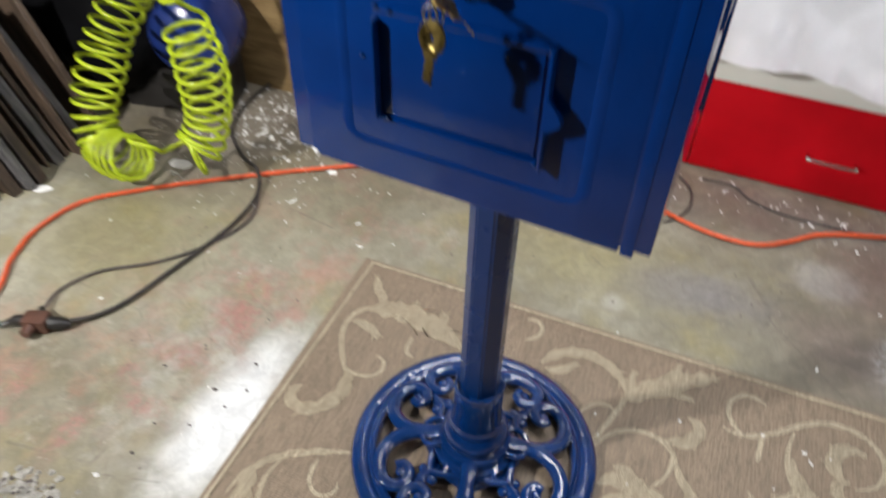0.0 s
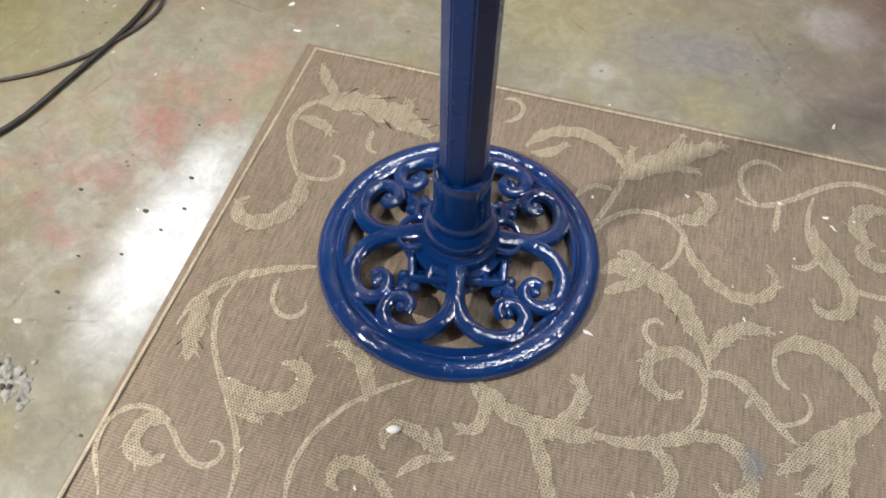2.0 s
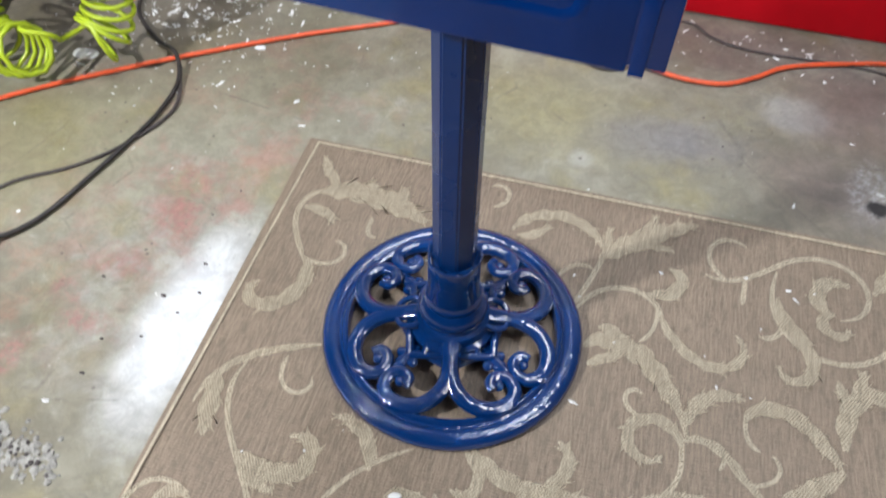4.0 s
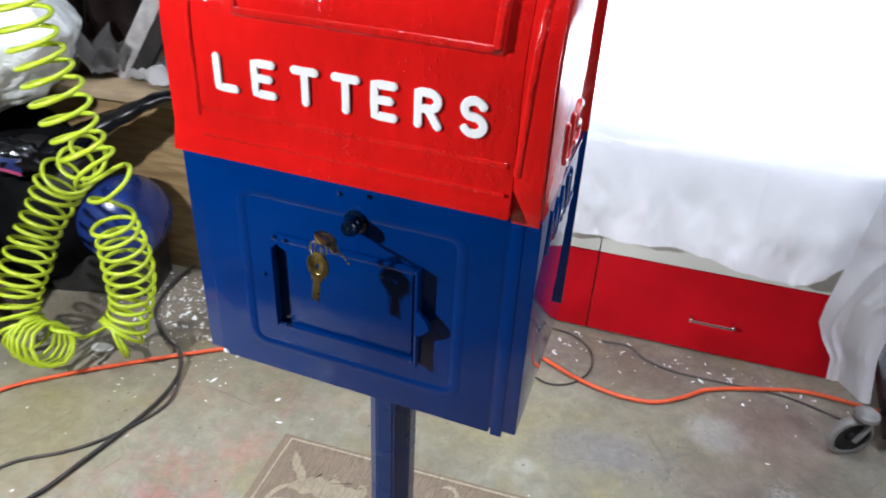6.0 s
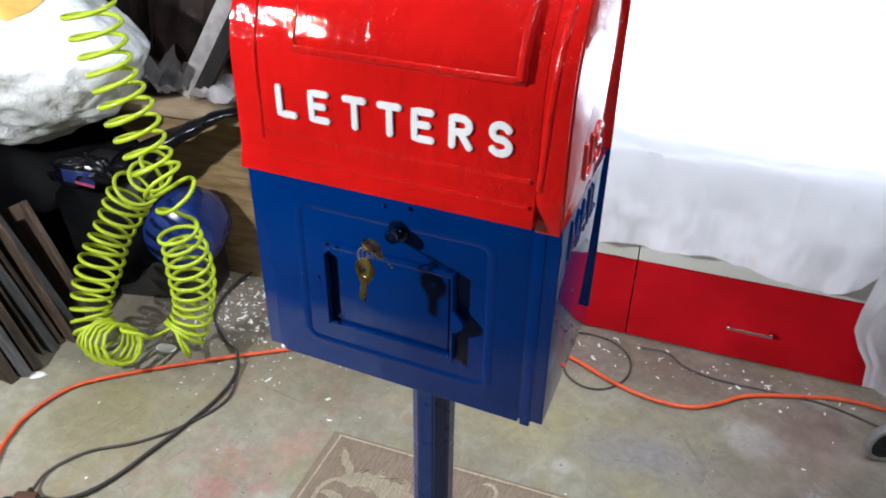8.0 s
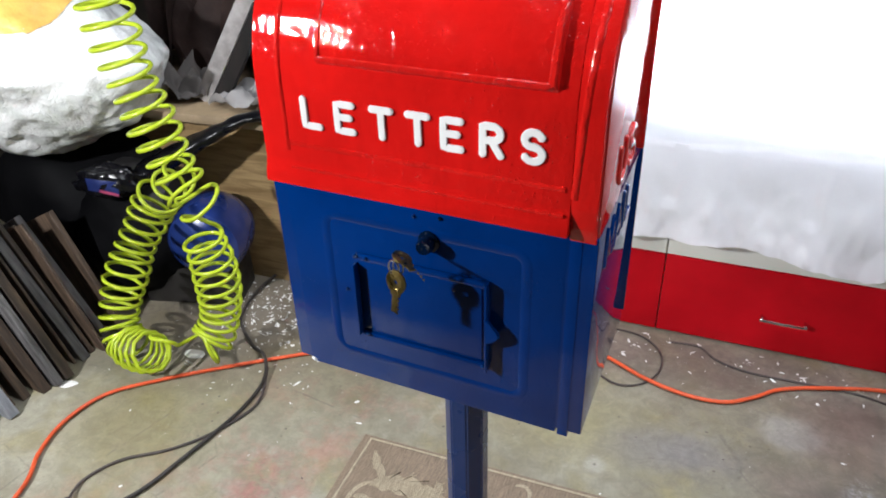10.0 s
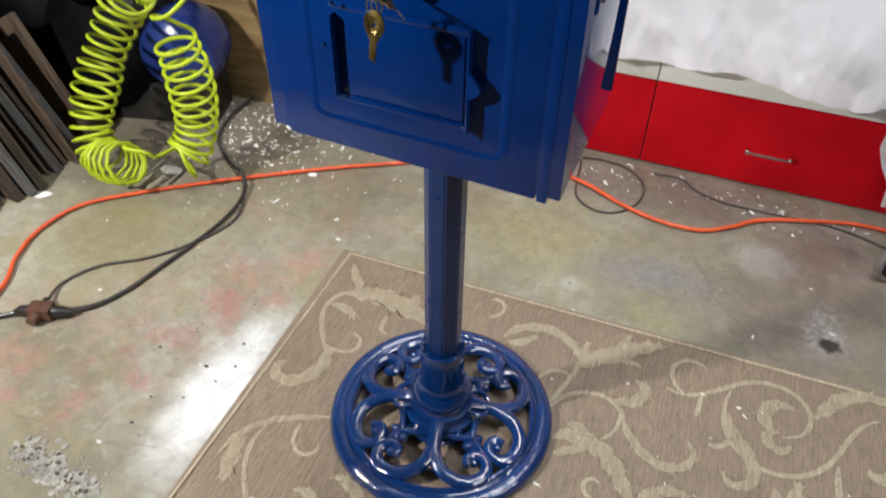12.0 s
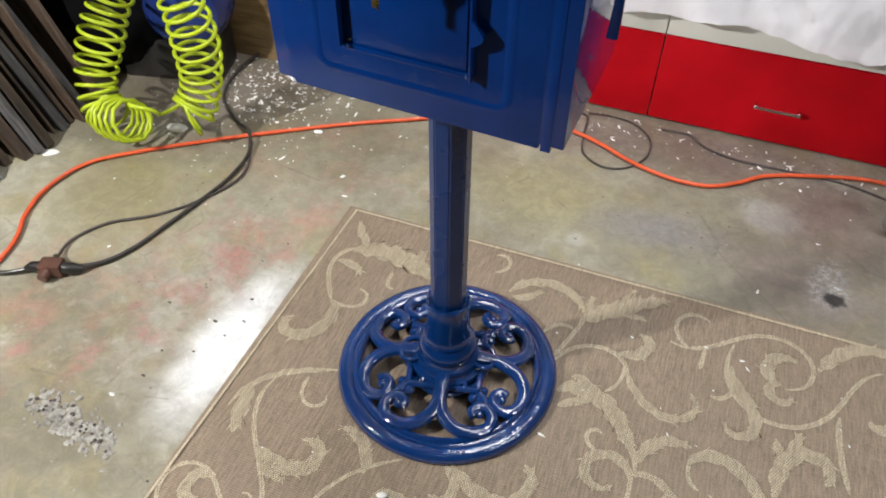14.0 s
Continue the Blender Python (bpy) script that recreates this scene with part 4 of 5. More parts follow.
def cloth_place(u, v):
    """A sheet that hangs over the front edge, lies on the top and goes up behind."""
    x = -0.60 + 1.75 * u
    s = v * 1.90
    top, hem = 0.556, cloth_hem(x)
    low = max(0.0, 1 - s / 0.24)
    fold = 0.009 * math.sin(x * 23 + 1.5 * math.sin(x * 7)) + 0.016 * noise.noise((x * 7, s * 2.5, 2.0)) + 0.009 * noise.noise((x * 19 + 6 * s, s * 11, 4.0)) + 0.004 * noise.noise((x * 44 - 9 * s, s * 26, 8.0))
    fold -= 0.010 * math.exp(-((x - 0.40) / 0.012) ** 2) * (1 - low)                      # one sharp crease
    fold += 0.0022 * math.sin(x * 118 + 2.5 * math.sin(x * 29)) * math.exp(-((s - 0.098) / 0.020) ** 2)     # puckers along the stitched hem
    fold -= 0.0035 * math.exp(-((s - 0.098) / 0.006) ** 2)
    if s < 0.30:
        k = s / 0.30
        z = hem + (top - hem) * k
        y = -0.022 - 0.052 * (1 - k) + fold * (1.2 - k)
    else:
        k = (s - 0.30) / 1.60
        rise = max(0.0, (k - 0.86) / 0.14)
        y, z = -0.020 + 1.32 * min(k, 0.88), top + 0.75 * rise + 0.004 + 0.014 * noise.noise((x * 5, k * 9, 7.0)) + 0.008 * noise.noise((x * 13 + k * 9, k * 12, 3.0))
    return (x, y, z + 0.004 * noise.noise((x * 20, s * 20, 0.0)))


sheet_ob = solid("white_dust_sheet", sheet(320, 110, cloth_place, 0.0015), CLOTH, 70, label="white cotton dust sheet spread over the low cabinet", category="cloth")
sheet_ob.matrix_world = pose(0, 1.108, 0, 0, 0, CAB_TURN)

bench = thing("workbench", -1.02, 0.885, 0, 8, label="low plywood-fronted workbench with a tan top", category="workbench")
part("front_panel", block(-0.70, 0.55, 0.0, 0.02, 0.0, 0.52, 0.002), PLY, bench, "worn brown plywood panel")
part("bench_top", block(-0.75, 0.56, -0.075, 0.75, 0.521, 0.545, 0.004), TAN, bench)
part("end_panel", block(0.53, 0.55, 0.021, 0.74, 0.0, 0.52, 0.002), PLY, bench)

hang = solid("hanging_white_sheet", sheet(40, 30, lambda u, v: (-1.02 + 0.5 * u + 0.012 * v, 1.03 + 0.06 * u + 0.012 * math.sin(u * 25), 0.548 + 0.75 * v), 0.0015), CLOTH, 70,
             label="white sheet standing up from the back of the bench", category="cloth")


# ---- cart under a sheet, at the end of the cabinet ----
cart = thing("rolling_cart", 0.0, 0.0, 0, 0, label="small rolling cart with pale casters, mostly hidden under a sheet", category="cart")
part("shelf", block(0.745, 1.35, 0.97, 1.50, 0.11, 0.14, 0.004), DARKMETAL, cart)
part("top_shelf", block(0.745, 1.35, 0.97, 1.50, 0.52, 0.548, 0.004), DARKMETAL, cart)
part("side_panel", block(0.772, 1.34, 0.954, 0.966, 0.045, 0.519, 0.002), DARKMETAL, cart)
for x in (0.765, 1.33):
    for y in (0.985, 1.48):
        part("leg", tube([(x, y, 0.09), (x, y, 0.521)], 0.011, 10), DARKMETAL, cart)
        wheel = lathe([(0.0405, -0.011), (0.047, -0.010), (0.050, -0.005), (0.050, 0.005), (0.047, 0.010), (0.0405, 0.011)], 36, closed=True)
        bmesh.ops.transform(wheel, verts=wheel.verts, matrix=pose(x - 0.060, y - 0.055, 0.050, 90, 0, 28))
        caster = part("caster", wheel, CASTER, cart, "pale grey rim of a caster wheel")
        hub = lathe([(0.0404, -0.005), (0.030, -0.006), (0.014, -0.004), (0.012, -0.013), (0.001, -0.014), (0.001, 0.014), (0.012, 0.013), (0.014, 0.004), (0.030, 0.006), (0.0404, 0.005)], 24)
        bmesh.ops.transform(hub, verts=hub.verts, matrix=pose(x - 0.060, y - 0.055, 0.050, 90, 0, 28))
        part("hub", hub, DARKMETAL, caster, "dark spoked wheel centre")
        fork = tube([(-0.006, -0.017, 0.012), (0.010, -0.018, 0.045), (0.018, -0.012, 0.070)], [0.0055, 0.006, 0.007], 10)
        tube([(-0.006, 0.017, 0.012), (0.010, 0.018, 0.045), (0.018, 0.012, 0.070)], [0.0055, 0.006, 0.007], 10, bm=fork)
        lathe([(0.001, 0.064), (0.022, 0.065), (0.027, 0.069), (0.026, 0.078), (0.018, 0.084), (0.001, 0.085)], 24, 0.012, 0.0, bm=fork)
        bmesh.ops.transform(fork, verts=fork.verts, matrix=pose(x - 0.055, y - 0.053, 0.036, 0, 0, 28))
        part("fork", fork, CASTER, caster)


def cart_drape(u, v):
    """A corner of cloth that hangs down in front of the cart and narrows to a tail."""
    z = 0.182 - 0.026 * u + (0.43 + 0.026 * u) * v
    left = float(np.interp(z, (0.16, 0.234, 0.27, 0.306, 0.35, 0.448, 0.62), (0.620, 0.612, 0.586, 0.569, 0.570, 0.584, 0.600)))
    right = float(np.interp(z, (0.15, 0.258, 0.37, 0.45, 0.62), (0.712, 0.694, 0.702, 0.79, 1.22)))
    fold = 0.012 * math.sin(u * 6 + 2 * v) * (1.1 - v) + 0.008 * noise.noise((u * 3, z * 6, 1.0)) + 0.003 * noise.noise((u * 9, z * 18, 5.0))
    flap = -0.022 * max(0.0, 1 - abs(u - 0.18) / 0.18) * min(1.0, v * 2.2)
    return (left + (right - left) * u, 0.922 + 0.04 * v + fold + flap, z)


drape = solid("cart_drape", sheet(70, 70, cart_drape, 0.0015), CLOTH, 70, label="white cloth corner hanging down over a cart", category="cloth")

# ---- cords on the floor ----
def cord(name, pts, r, material, label, per=8, category="cable"):
    return solid(name, tube(smooth_path(pts, per), r, 10), material, label=label, category=category)


cord("extension_cord", [(-0.80, -1.10, 0.008), (-0.93, -0.45, 0.008), (-0.99, -0.05, 0.008), (-1.06, 0.08, 0.008), (-1.09, 0.17, 0.008), (-1.075, 0.28, 0.008), (-0.99, 0.38, 0.008), (-0.86, 0.50, 0.008),
                        (-0.73, 0.61, 0.008), (-0.59, 0.72, 0.008), (-0.46, 0.81, 0.008), (-0.30, 0.92, 0.008), (-0.18, 0.965, 0.008), (-0.077, 0.957, 0.008), (0.006, 0.938, 0.008), (0.09, 0.905, 0.008),
                        (0.166, 0.887, 0.008), (0.236, 0.884, 0.008), (0.30, 0.90, 0.008), (0.356, 0.945, 0.008), (0.41, 1.0, 0.008), (0.52, 1.055, 0.008), (0.66, 1.10, 0.008), (0.9, 1.09, 0.008)],
     0.0048, ORANGE, "orange extension cord snaking across the concrete floor")
cord("power_cord", [(-1.02, 0.90, 0.012), (-1.02, 0.79, 0.008), (-0.975, 0.67, 0.007), (-0.87, 0.59, 0.010), (-0.795, 0.553, 0.022), (-0.75, 0.49, 0.010), (-0.735, 0.40, 0.007), (-0.74, 0.30, 0.007),
                    (-0.752, 0.20, 0.007), (-0.765, 0.11, 0.007), (-0.79, 0.045, 0.010), (-0.832, 0.0, 0.017)], 0.0045, CORDBLACK, "black power cord running from the compressor to a plug")
# dark strand laid along the shadow arcs beside the power cord
cord("cord_shadow", [(-0.775, 0.535, 0.006), (-0.715, 0.42, 0.0045), (-0.745, 0.30, 0.0045), (-0.80, 0.215, 0.0045), (-0.875, 0.145, 0.0045), (-0.905, 0.07, 0.0045), (-0.885, 0.015, 0.012)], 0.0034, DUSTY,
     "thin dark strand standing in for shadow arcs beside the plug")
cord("black_lead", [(-0.90, -0.035, 0.016), (-0.96, -0.075, 0.007), (-1.08, -0.10, 0.006), (-1.25, -0.08, 0.006)], 0.005, BLACK, "black lead leaving the plug block")
block_plug = thing("plug_block", -0.862, -0.018, 0.0, 24, label="brown multi-way plug block lying on the floor", category="plug")
part("body", block(-0.024, 0.024, -0.017, 0.017, 0.001, 0.034, 0.006), PLUG, block_plug)
part("plug", tube([(0.024, 0, 0.018), (0.045, 0, 0.018), (0.062, 0.004, 0.013)], [0.013, 0.012, 0.006], 12), BLACK, block_plug)
part("plug", tube([(-0.024, 0, 0.018), (-0.042, 0, 0.018), (-0.06, -0.003, 0.013)], [0.012, 0.011, 0.005], 12), BLACK, block_plug)
part("plug", tube([(-0.006, -0.017, 0.019), (-0.008, -0.034, 0.019)], [0.012, 0.010], 12), PLUG, block_plug)
part("plug", tube([(0.0, 0.017, 0.019), (-0.010, 0.036, 0.014)], [0.010, 0.006], 12), BLACK, block_plug)
cord("coiled_wire", [(-0.115, 1.045, 0.004), (-0.06, 1.04, 0.004), (-0.04, 0.955, 0.004), (-0.015, 0.885, 0.004), (0.045, 0.855, 0.004), (0.10, 0.88, 0.004), (0.13, 0.945, 0.006), (0.115, 1.02, 0.004),
                     (0.06, 1.065, 0.004), (-0.01, 1.07, 0.004), (-0.06, 1.05, 0.009)], 0.0026, DUSTY, "thin dark wire lying in a loose ring")
cord("trailing_wire", [(0.13, 1.075, 0.004), (0.20, 1.085, 0.004), (0.25, 1.05, 0.004), (0.325, 1.035, 0.004), (0.43, 1.045, 0.004), (0.58, 1.06, 0.004), (0.72, 1.03, 0.004)], 0.0028, DUSTY,
     "thin dark wire trailing along the foot of the cabinet")

# ---- coiled air hose ----
COIL = [(-0.932, 0.450, 0.934, 0), (-0.929, 0.455, 0.858, 2), (-0.921, 0.460, 0.785, 4), (-0.908, 0.465, 0.721, 6), (-0.895, 0.470, 0.660, 7.7),
         (-0.881, 0.475, 0.597, 9.4), (-0.863, 0.480, 0.539, 11), (-0.834, 0.485, 0.493, 12.1), (-0.851, 0.490, 0.410, 12.7), (-0.849, 0.500, 0.338, 15),
         (-0.857, 0.510, 0.251, 17.5), (-0.870, 0.510, 0.171, 20), (-0.882, 0.490, 0.116, 22.2), (-0.896, 0.455, 0.094, 24.4), (-0.940, 0.420, 0.131, 24.9),
         (-0.975, 0.375, 0.107, 25.6), (-1.098, 0.400, 0.067, 30.5), (-1.141, 0.420, 0.111, 33.5), (-1.143, 0.450, 0.180, 36), (-1.123, 0.480, 0.254, 38.5),
         (-1.110, 0.510, 0.308, 40.6), (-1.081, 0.540, 0.373, 43), (-1.053, 0.560, 0.426, 45), (-0.977, 0.550, 0.482, 46.3), (-0.912, 0.530, 0.543, 47.3)]     # the line of the coil, and how often it has turned there
PER = 48
axis = smooth_path([c[:3] for c in COIL], PER)
side, coil = Vector((1, 0, 0)), []
for i, p in enumerate(axis):
    u = i / PER
    d = (axis[min(i + 1, len(axis) - 1)] - axis[max(i - 1, 0)]).normalized()
    side = (side - d * side.dot(d)).normalized()
    ang = math.tau * float(np.interp(u, range(len(COIL)), [c[3] for c in COIL]))
    r = 0.049 + 0.003 * math.sin(u * 2.1) - 0.010 * max(0.0, 1 - abs(u - 7.5) / 0.7) - 0.028 * max(0.0, 1 - abs(u - 14.0) / 1.1) - 0.012 * max(0.0, (u - 22.5) / 1.5)
    coil.append(p + r * (math.cos(ang) * side + math.sin(ang) * d.cross(side)))
coil = [Vector((p.x, p.y, max(p.z, 0.008))) for p in coil]
solid("coiled_air_hose", tube(coil, 0.0050, 8, up=None), HOSE, 60, label="bright yellow-green coiled air hose hanging in a loop", category="air hose")

# ---- compressor ----
comp = thing("air_compressor", -1.155, 0.73, 0, 20, label="blue air compressor tank with a dark motor", category="compressor")
prof = [(0.02, -0.11), (0.05, -0.107), (0.08, -0.092), (0.10, -0.065), (0.108, -0.03), (0.108, 0.04), (0.10, 0.07), (0.07, 0.095), (0.02, 0.105)]
tank = lathe(prof, 40)
bmesh.ops.transform(tank, verts=tank.verts, matrix=pose(0.06, 0, 0.215, 90, 0, 0))
part("tank", tank, TANK, comp, "scuffed blue pressure tank")
motor = lathe([(0.05, -0.12), (0.085, -0.11), (0.09, 0.09), (0.07, 0.11)], 28)
bmesh.ops.transform(motor, verts=motor.verts, matrix=pose(-0.12, 0.05, 0.31, 90, 0, 70))
part("motor", motor, GREY, comp, "dark grey motor housing")
part("stand", block(-0.16, 0.12, -0.05, 0.09, 0.0, 0.125, 0.01), BLACK, comp)

# ---- upright boards ----
rng = random.Random(4)
y = 0.10
i = 0
while y < 0.50:
    thick = rng.uniform(0.007, 0.026)
    high = 0.64 - 0.75 * (y - 0.10) + rng.uniform(-0.04, 0.04)
    bm = block(-0.62, rng.uniform(-0.045, 0.03), 0, thick, 0, high, 0.0015, 1)
    board = solid("board", bm, BOARDPALE if i == 1 else BOARDGREY if i % 4 == 1 else BOARD,
                  label="pale blue-grey panel standing on edge in a stack" if i == 1 else "grey painted board standing on edge in a stack" if i % 4 == 1 else "weathered board standing on edge in a stack",
                  category="board", group="stack of upright boards")
    board.matrix_world = pose(-1.225, y, 0.0, 0, -29 + rng.uniform(-3, 3), rng.uniform(-3, 3))
    y += thick + rng.uniform(0.005, 0.018)
    i += 1

# ---- heap at the end of the bench ----
heap = blob(0.36, 0.26, 0.25, 0.13, 1.5, 4, 2.0, -0.22)
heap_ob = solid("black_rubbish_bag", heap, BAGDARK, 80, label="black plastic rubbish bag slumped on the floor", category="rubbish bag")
heap_ob.matrix_world = pose(-1.58, 0.83, 0.22, 0, 0, 15)
bundle = thing("wrapped_bundle", -1.58, 0.66, 0.80, 12, label="large bundle wrapped in crumpled clear plastic", category="bundle")
wrap = blob(0.44, 0.27, 0.36, 0.09, 1.3, 6, 5.0)
for v in wrap.verts:
    v.co += v.co.normalized() * 0.006 * noise.fractal(v.co * 26, 0.7, 2.0, 4)
for v in wrap.verts:
    v.co.x -= 1.25 * max(0.0, v.co.z + 0.10)
amber = wrap.copy()
amber.normal_update()
far = []
for f in amber.faces:
    c = f.calc_center_median()
    d = math.hypot(c.x - 0.165, c.z - 0.095) + 0.05 * noise.noise(c * 12)
    if c.y > 0 or d > 0.105:
        far.append(f)
bmesh.ops.delete(amber, geom=far, context="FACES")
for v in amber.verts:
    if v.is_boundary and v.co.y < 0:
        d = math.hypot(v.co.x - 0.165, v.co.z - 0.095)
        k = (0.105 - 0.05 * noise.noise(v.co * 12)) / d
        v.co.x, v.co.z = 0.165 + (v.co.x - 0.165) * k, 0.095 + (v.co.z - 0.095) * k
    v.co += v.normal * 0.0025
part("wrapping", wrap, FOIL, bundle, "", 80)
part("amber_insert", amber, AMBER, bundle, "amber paper showing through the plastic", 80)
slump = blob(0.21, 0.15, 0.20, 0.14, 1.7, 4, 4.0, -0.18)
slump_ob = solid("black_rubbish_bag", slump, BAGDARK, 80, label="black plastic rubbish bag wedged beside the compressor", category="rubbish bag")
slump_ob.matrix_world = pose(-1.36, 0.72, 0.18, 0, 0, -10)
packet = thing("printed_packet", -1.275, 0.605, 0.378, 25, label="dark packet with a blue and pink print on the bag", category="packet")
wrapper = blob(0.085, 0.035, 0.045, 0.25, 2.2, 4, 8.0)
bmesh.ops.transform(wrapper, verts=wrapper.verts, matrix=pose(0, 0, 0.03, 0, 0, 0))
part("wrapper", wrapper, BLACKBAG, packet, "", 80)
part("printed_band", sheet(8, 4, lambda u, v: (-0.045 + 0.08 * u, -0.033 - 0.006 * math.sin(u * 3.1) * math.sin(v * 3.1), 0.012 + 0.036 * v + 0.012 * (0.5 - u)), 0.001), PRINT, packet, "blue printed band")
part("printed_stripe", sheet(6, 2, lambda u, v: (-0.012 + 0.046 * u, -0.0405 + 0.004 * u, 0.016 + 0.009 * v - 0.016 * u), 0.001), PINK, packet, "pink stripe")

trim_path = smooth_path([(-1.24, 0.70, 0.40), (-1.14, 0.735, 0.46), (-1.04, 0.77, 0.515), (-0.94, 0.80, 0.565), (-0.86, 0.83, 0.57)], 6)
trim = tube(trim_path, [0.072 - 0.058 * i / (len(trim_path) - 1) + 0.004 * math.sin(i * 1.7) for i in range(len(trim_path))], 14, flat=0.45)
solid("black_plastic_strip", trim, BLACKBAG, 60, label="shiny black plastic strip lying over the bench edge", category="plastic strip")

# ---- things on the bench ----
def crumple(sx, sy, h, seed, n=22):
    return sheet(n, n, lambda u, v: ((u - 0.5) * sx + 0.2 * sx * noise.noise((u * 3, v * 3, seed)), (v - 0.5) * sy + 0.2 * sy * noise.noise((u * 3, v * 3, seed + 9)),
                                     0.012 + h * abs(noise.fractal((u * 2.4, v * 2.4, seed + 4), 1.2, 2.0, 2))), 0.0012)


for x, y, sx, sy, h, turn, seed, mat, word in ((-1.02, 0.93, 0.22, 0.13, 0.10, 10, 1.0, PAPER, "crumpled white rag"), (-1.24, 0.90, 0.16, 0.14, 0.12, 40, 3.0, DULLPAPER, "crumpled dull paper"),
                                              (-1.20, 1.20, 0.4, 0.3, 0.5, 0, 6.0, CARD, "crumpled brown wrapping paper"), (-1.42, 1.28, 0.4, 0.3, 0.5, 60, 7.5, CARD, "crumpled brown wrapping paper")):
    ob = solid("crumpled_paper", crumple(sx, sy, h, seed), mat, 60, label=word + " on the workbench", category="paper")
    ob.matrix_world = pose(x, y, 0.545, 0, 0, turn)
frame_ob = thing("leaning_frame", -1.178, 0.895, 0.547, 0, label="pale-edged dark picture frame leaning on the bench", category="frame")
rail = block(-0.022, 0.022, -0.012, 0.012, 0, 0.62, 0.003)
bmesh.ops.transform(rail, verts=rail.verts, matrix=pose(0, 0, 0, -6, 31, 12))
part("pale_edge", rail, CASTER, frame_ob, "pale grey painted edge")
rail = block(0.023, 0.062, -0.010, 0.014, 0, 0.62, 0.003)
bmesh.ops.transform(rail, verts=rail.verts, matrix=pose(0, 0, 0, -6, 31, 12))
part("dark_face", rail, DARKWOOD, frame_ob, "black face")
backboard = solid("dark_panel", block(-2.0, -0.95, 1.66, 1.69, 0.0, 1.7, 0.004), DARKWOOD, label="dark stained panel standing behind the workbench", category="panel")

# ---- litter ----
rng = random.Random(11)
flakes = bmesh.new()


def flake(x, y, z, s):
    """A thin, slightly curled sliver of dry paint or foam."""
    a, long = rng.uniform(0, math.tau), rng.choice((1.0, 1.3, 1.8, 2.6))
    ca, sa = math.cos(a), math.sin(a)
    ring = [(s * long * rng.uniform(0.6, 1.2) * math.cos(k * math.tau / 6), s * rng.uniform(0.4, 1.0) * math.sin(k * math.tau / 6)) for k in range(6)]
    lift = s * rng.uniform(0.1, 0.9)
    low = [flakes.verts.new((x + u * ca - v * sa, y + u * sa + v * ca, z + 0.0004 + lift * max(0.0, u / (s * long)))) for u, v in ring]
    tip = flakes.verts.new((x, y, z + s * rng.uniform(0.35, 0.9)))
    for k in range(6):
        flakes.faces.new((low[k], low[(k + 1) % 6], tip))
    flakes.faces.new(low[::-1])


for cx, cy, rx, ry, count in ((-0.90, 0.80, 0.12, 0.06, 240), (-0.86, 0.68, 0.13, 0.10, 200), (-0.80, 0.66, 0.14, 0.10, 70), (-1.02, 0.52, 0.14, 0.10, 40), (-0.6, 0.72, 0.16, 0.08, 24), (0.02, 1.05, 0.10, 0.04, 40), (0.35, 1.06, 0.35, 0.03, 90),
                              (0.2, 0.97, 0.35, 0.10, 14), (-0.9, 0.3, 0.25, 0.3, 8), (-0.1, 0.72, 0.5, 0.2, 7), (-0.55, 0.05, 0.1, 0.3, 5)):
    for _ in range(count):
        fx, fy_ = rng.gauss(cx, rx), rng.gauss(cy, ry)
        if fy_ > 1.085 + 0.11 * fx and fx > -0.4 or fx < -1.2:
            continue
        flake(fx, fy_, 0.0, rng.choice((0.0012, 0.0016, 0.002, 0.0026, 0.0034, 0.005)))
for _ in range(34):
    flake(rng.uniform(-0.25, 0.75), rng.uniform(-0.3, 0.42), RUG_H + 0.001, rng.choice((0.0010, 0.0013, 0.0016, 0.0022)))
for x, y in ((0.134, 0.314), (0.401, 0.412), (0.468, 0.411), (0.481, 0.396), (0.509, 0.421), (0.267, 0.371), (0.191, 0.09)):
    flake(x, y, RUG_H + 0.001, 0.0032)
solid("paint_flakes", flakes, FLAKE, 20, label="scattered white paint flakes and foam crumbs on the floor", category="debris", kind="stuff")
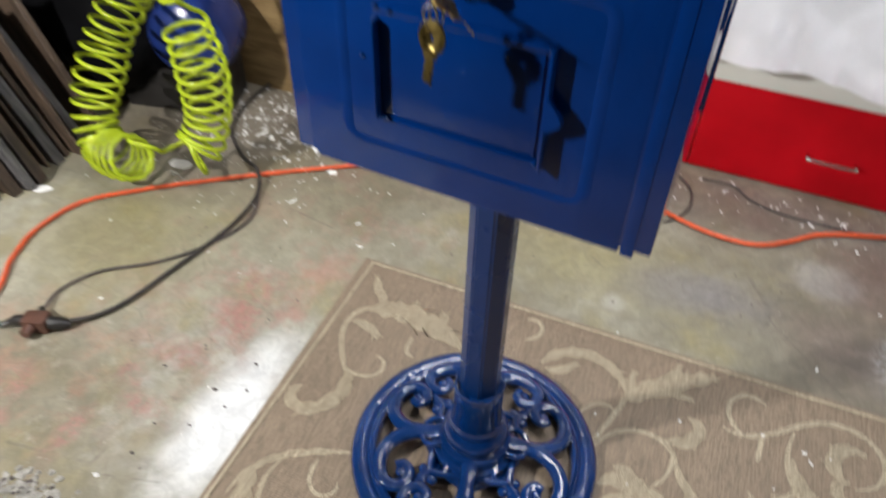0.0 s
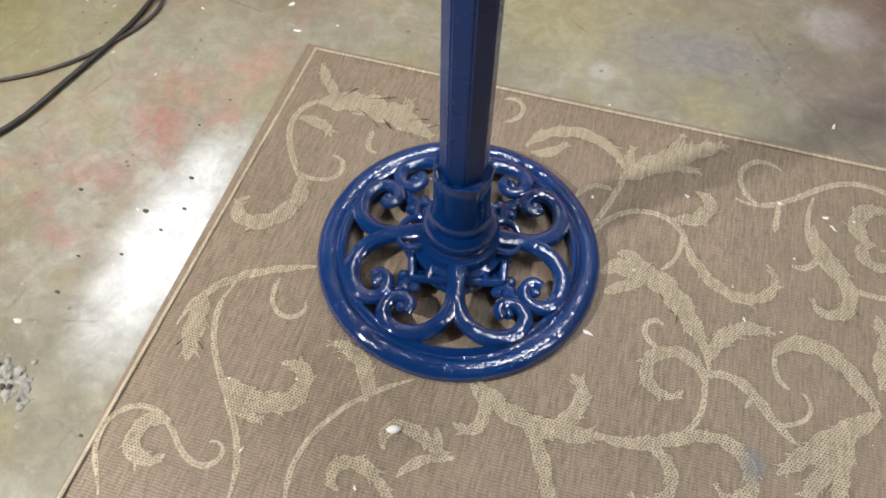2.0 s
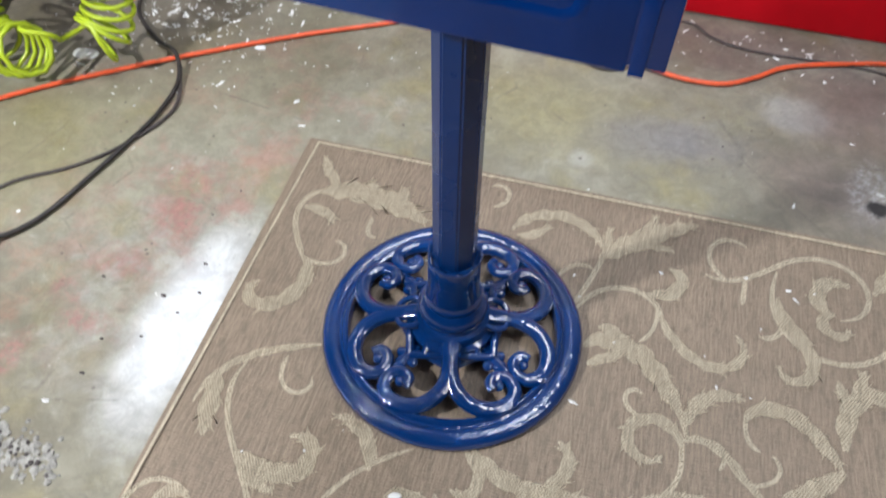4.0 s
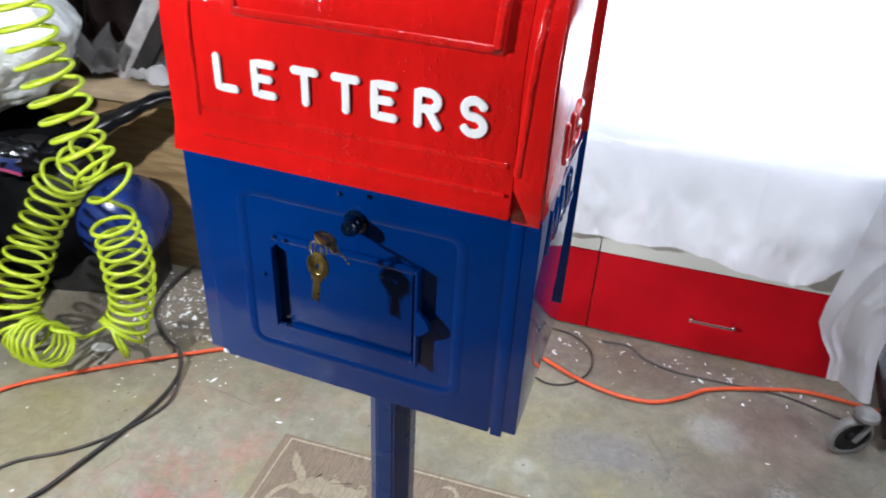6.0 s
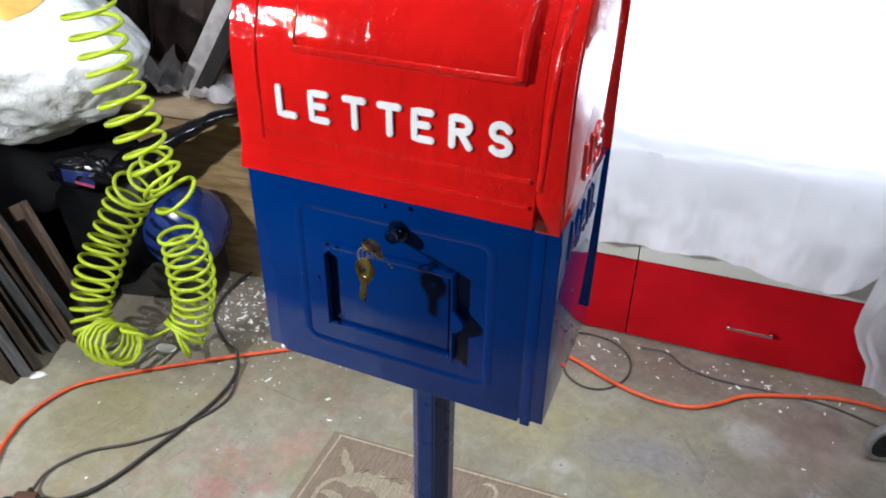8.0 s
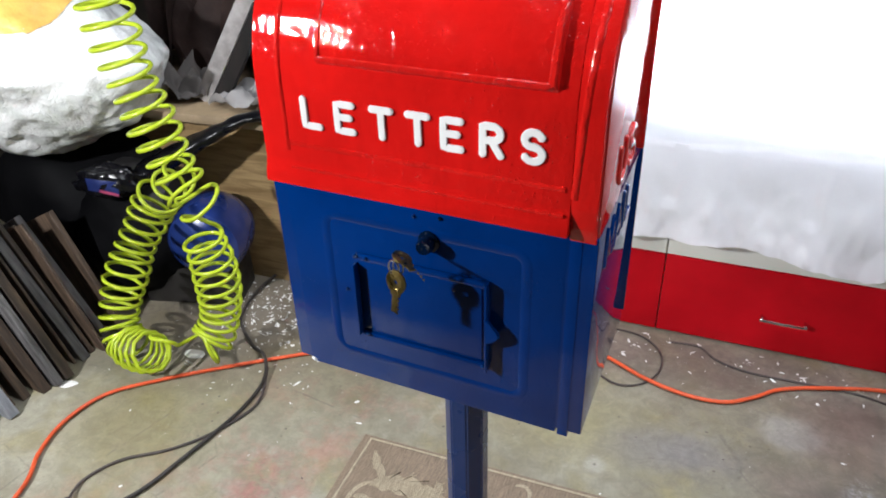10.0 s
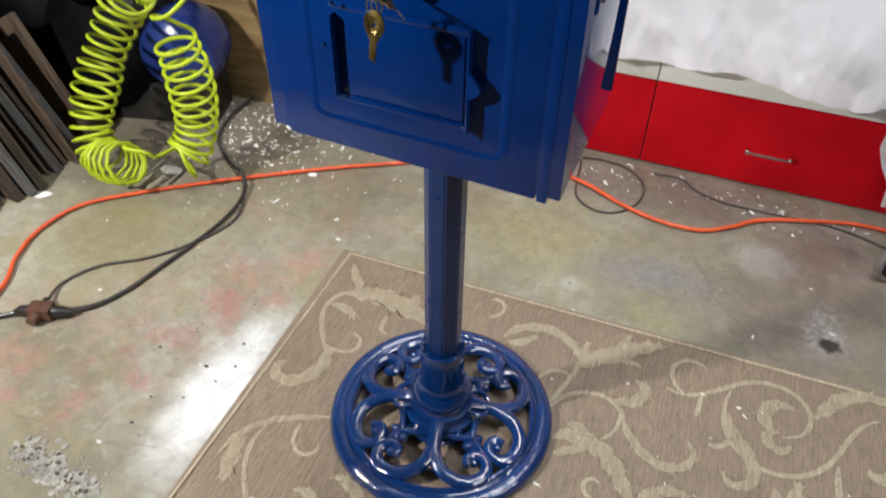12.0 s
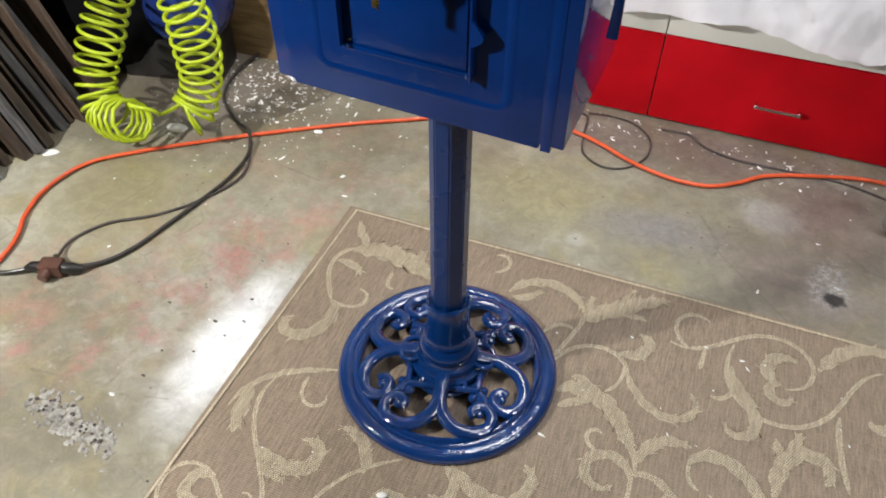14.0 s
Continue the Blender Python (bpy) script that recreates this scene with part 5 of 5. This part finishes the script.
for x, y, s, turn in ((-0.655, 0.655, 0.012, 20), (-0.50, 0.53, 0.007, 60), (0.004, -0.133, 0.009, 30), (-1.20, 0.27, 0.022, 40), (-0.99, 0.50, 0.03, 10)):
    z = 0.0075 if -0.4 < x < 0.9 and y < 0.45 else 0.0005
    chip = blob(s, s * 0.6, min(0.004, s * 0.35), 0.25, 2.5, 2, x, -0.0015)
    ob = solid("white_chip", chip, FLAKE, 40, label="white chip of foam or paint on the floor", category="chip", group="white chips on the floor")
    ob.matrix_world = pose(x, y, z + 0.0015, 0, 0, turn)
rng = random.Random(5)
crumbs = bmesh.new()
for _ in range(260):
    k = rng.random()
    x, y, s = -0.645 + 0.19 * k + rng.gauss(0, 0.012), -0.262 - 0.01 * k + rng.gauss(0, 0.016), rng.uniform(0.002, 0.007)
    b = blob(s, s, s * 0.35, 0.3, 2, 1, k * 9)
    bmesh.ops.translate(b, verts=b.verts, vec=(x, y, s * 0.2))
    join(crumbs, b)
solid("plaster_crumbs", crumbs, PLASTER, 50, label="dried plaster splash stuck to the concrete", category="debris", kind="stuff")
grit = bmesh.new()
for x, y, s in ((-0.45, 0.114, 0.007), (-0.479, 0.034, 0.008), (-0.428, 0.06, 0.006), (-0.467, -0.044, 0.005), (-0.512, -0.13, 0.007), (-0.593, 0.03, 0.006), (-0.439, 0.014, 0.005), (-0.522, -0.07, 0.005), (-0.481, 0.28, 0.004), (-0.355, -0.287, 0.005), (-0.498, 0.212, 0.004), (0.32, 0.72, 0.004), (-0.12, 0.63, 0.004)):
    s *= 0.75
    b = blob(s, s * 0.6, s * 0.25, 0.3, 2, 1, x * 9)
    bmesh.ops.translate(b, verts=b.verts, vec=(x, y, s * 0.12))
    join(grit, b)
for _ in range(45):
    k = rng.random()
    x, y, s = -0.645 + 0.19 * k + rng.gauss(0, 0.012), -0.262 - 0.01 * k + rng.gauss(0, 0.012), rng.uniform(0.002, 0.0045)
    b = blob(s, s, s * 0.5, 0.3, 2, 1, k * 7)
    bmesh.ops.translate(b, verts=b.verts, vec=(x, y, s * 0.6))
    join(grit, b)
solid("dark_grit", grit, DUSTY, 40, label="dark chips of grit scattered on the floor", category="debris", kind="stuff")
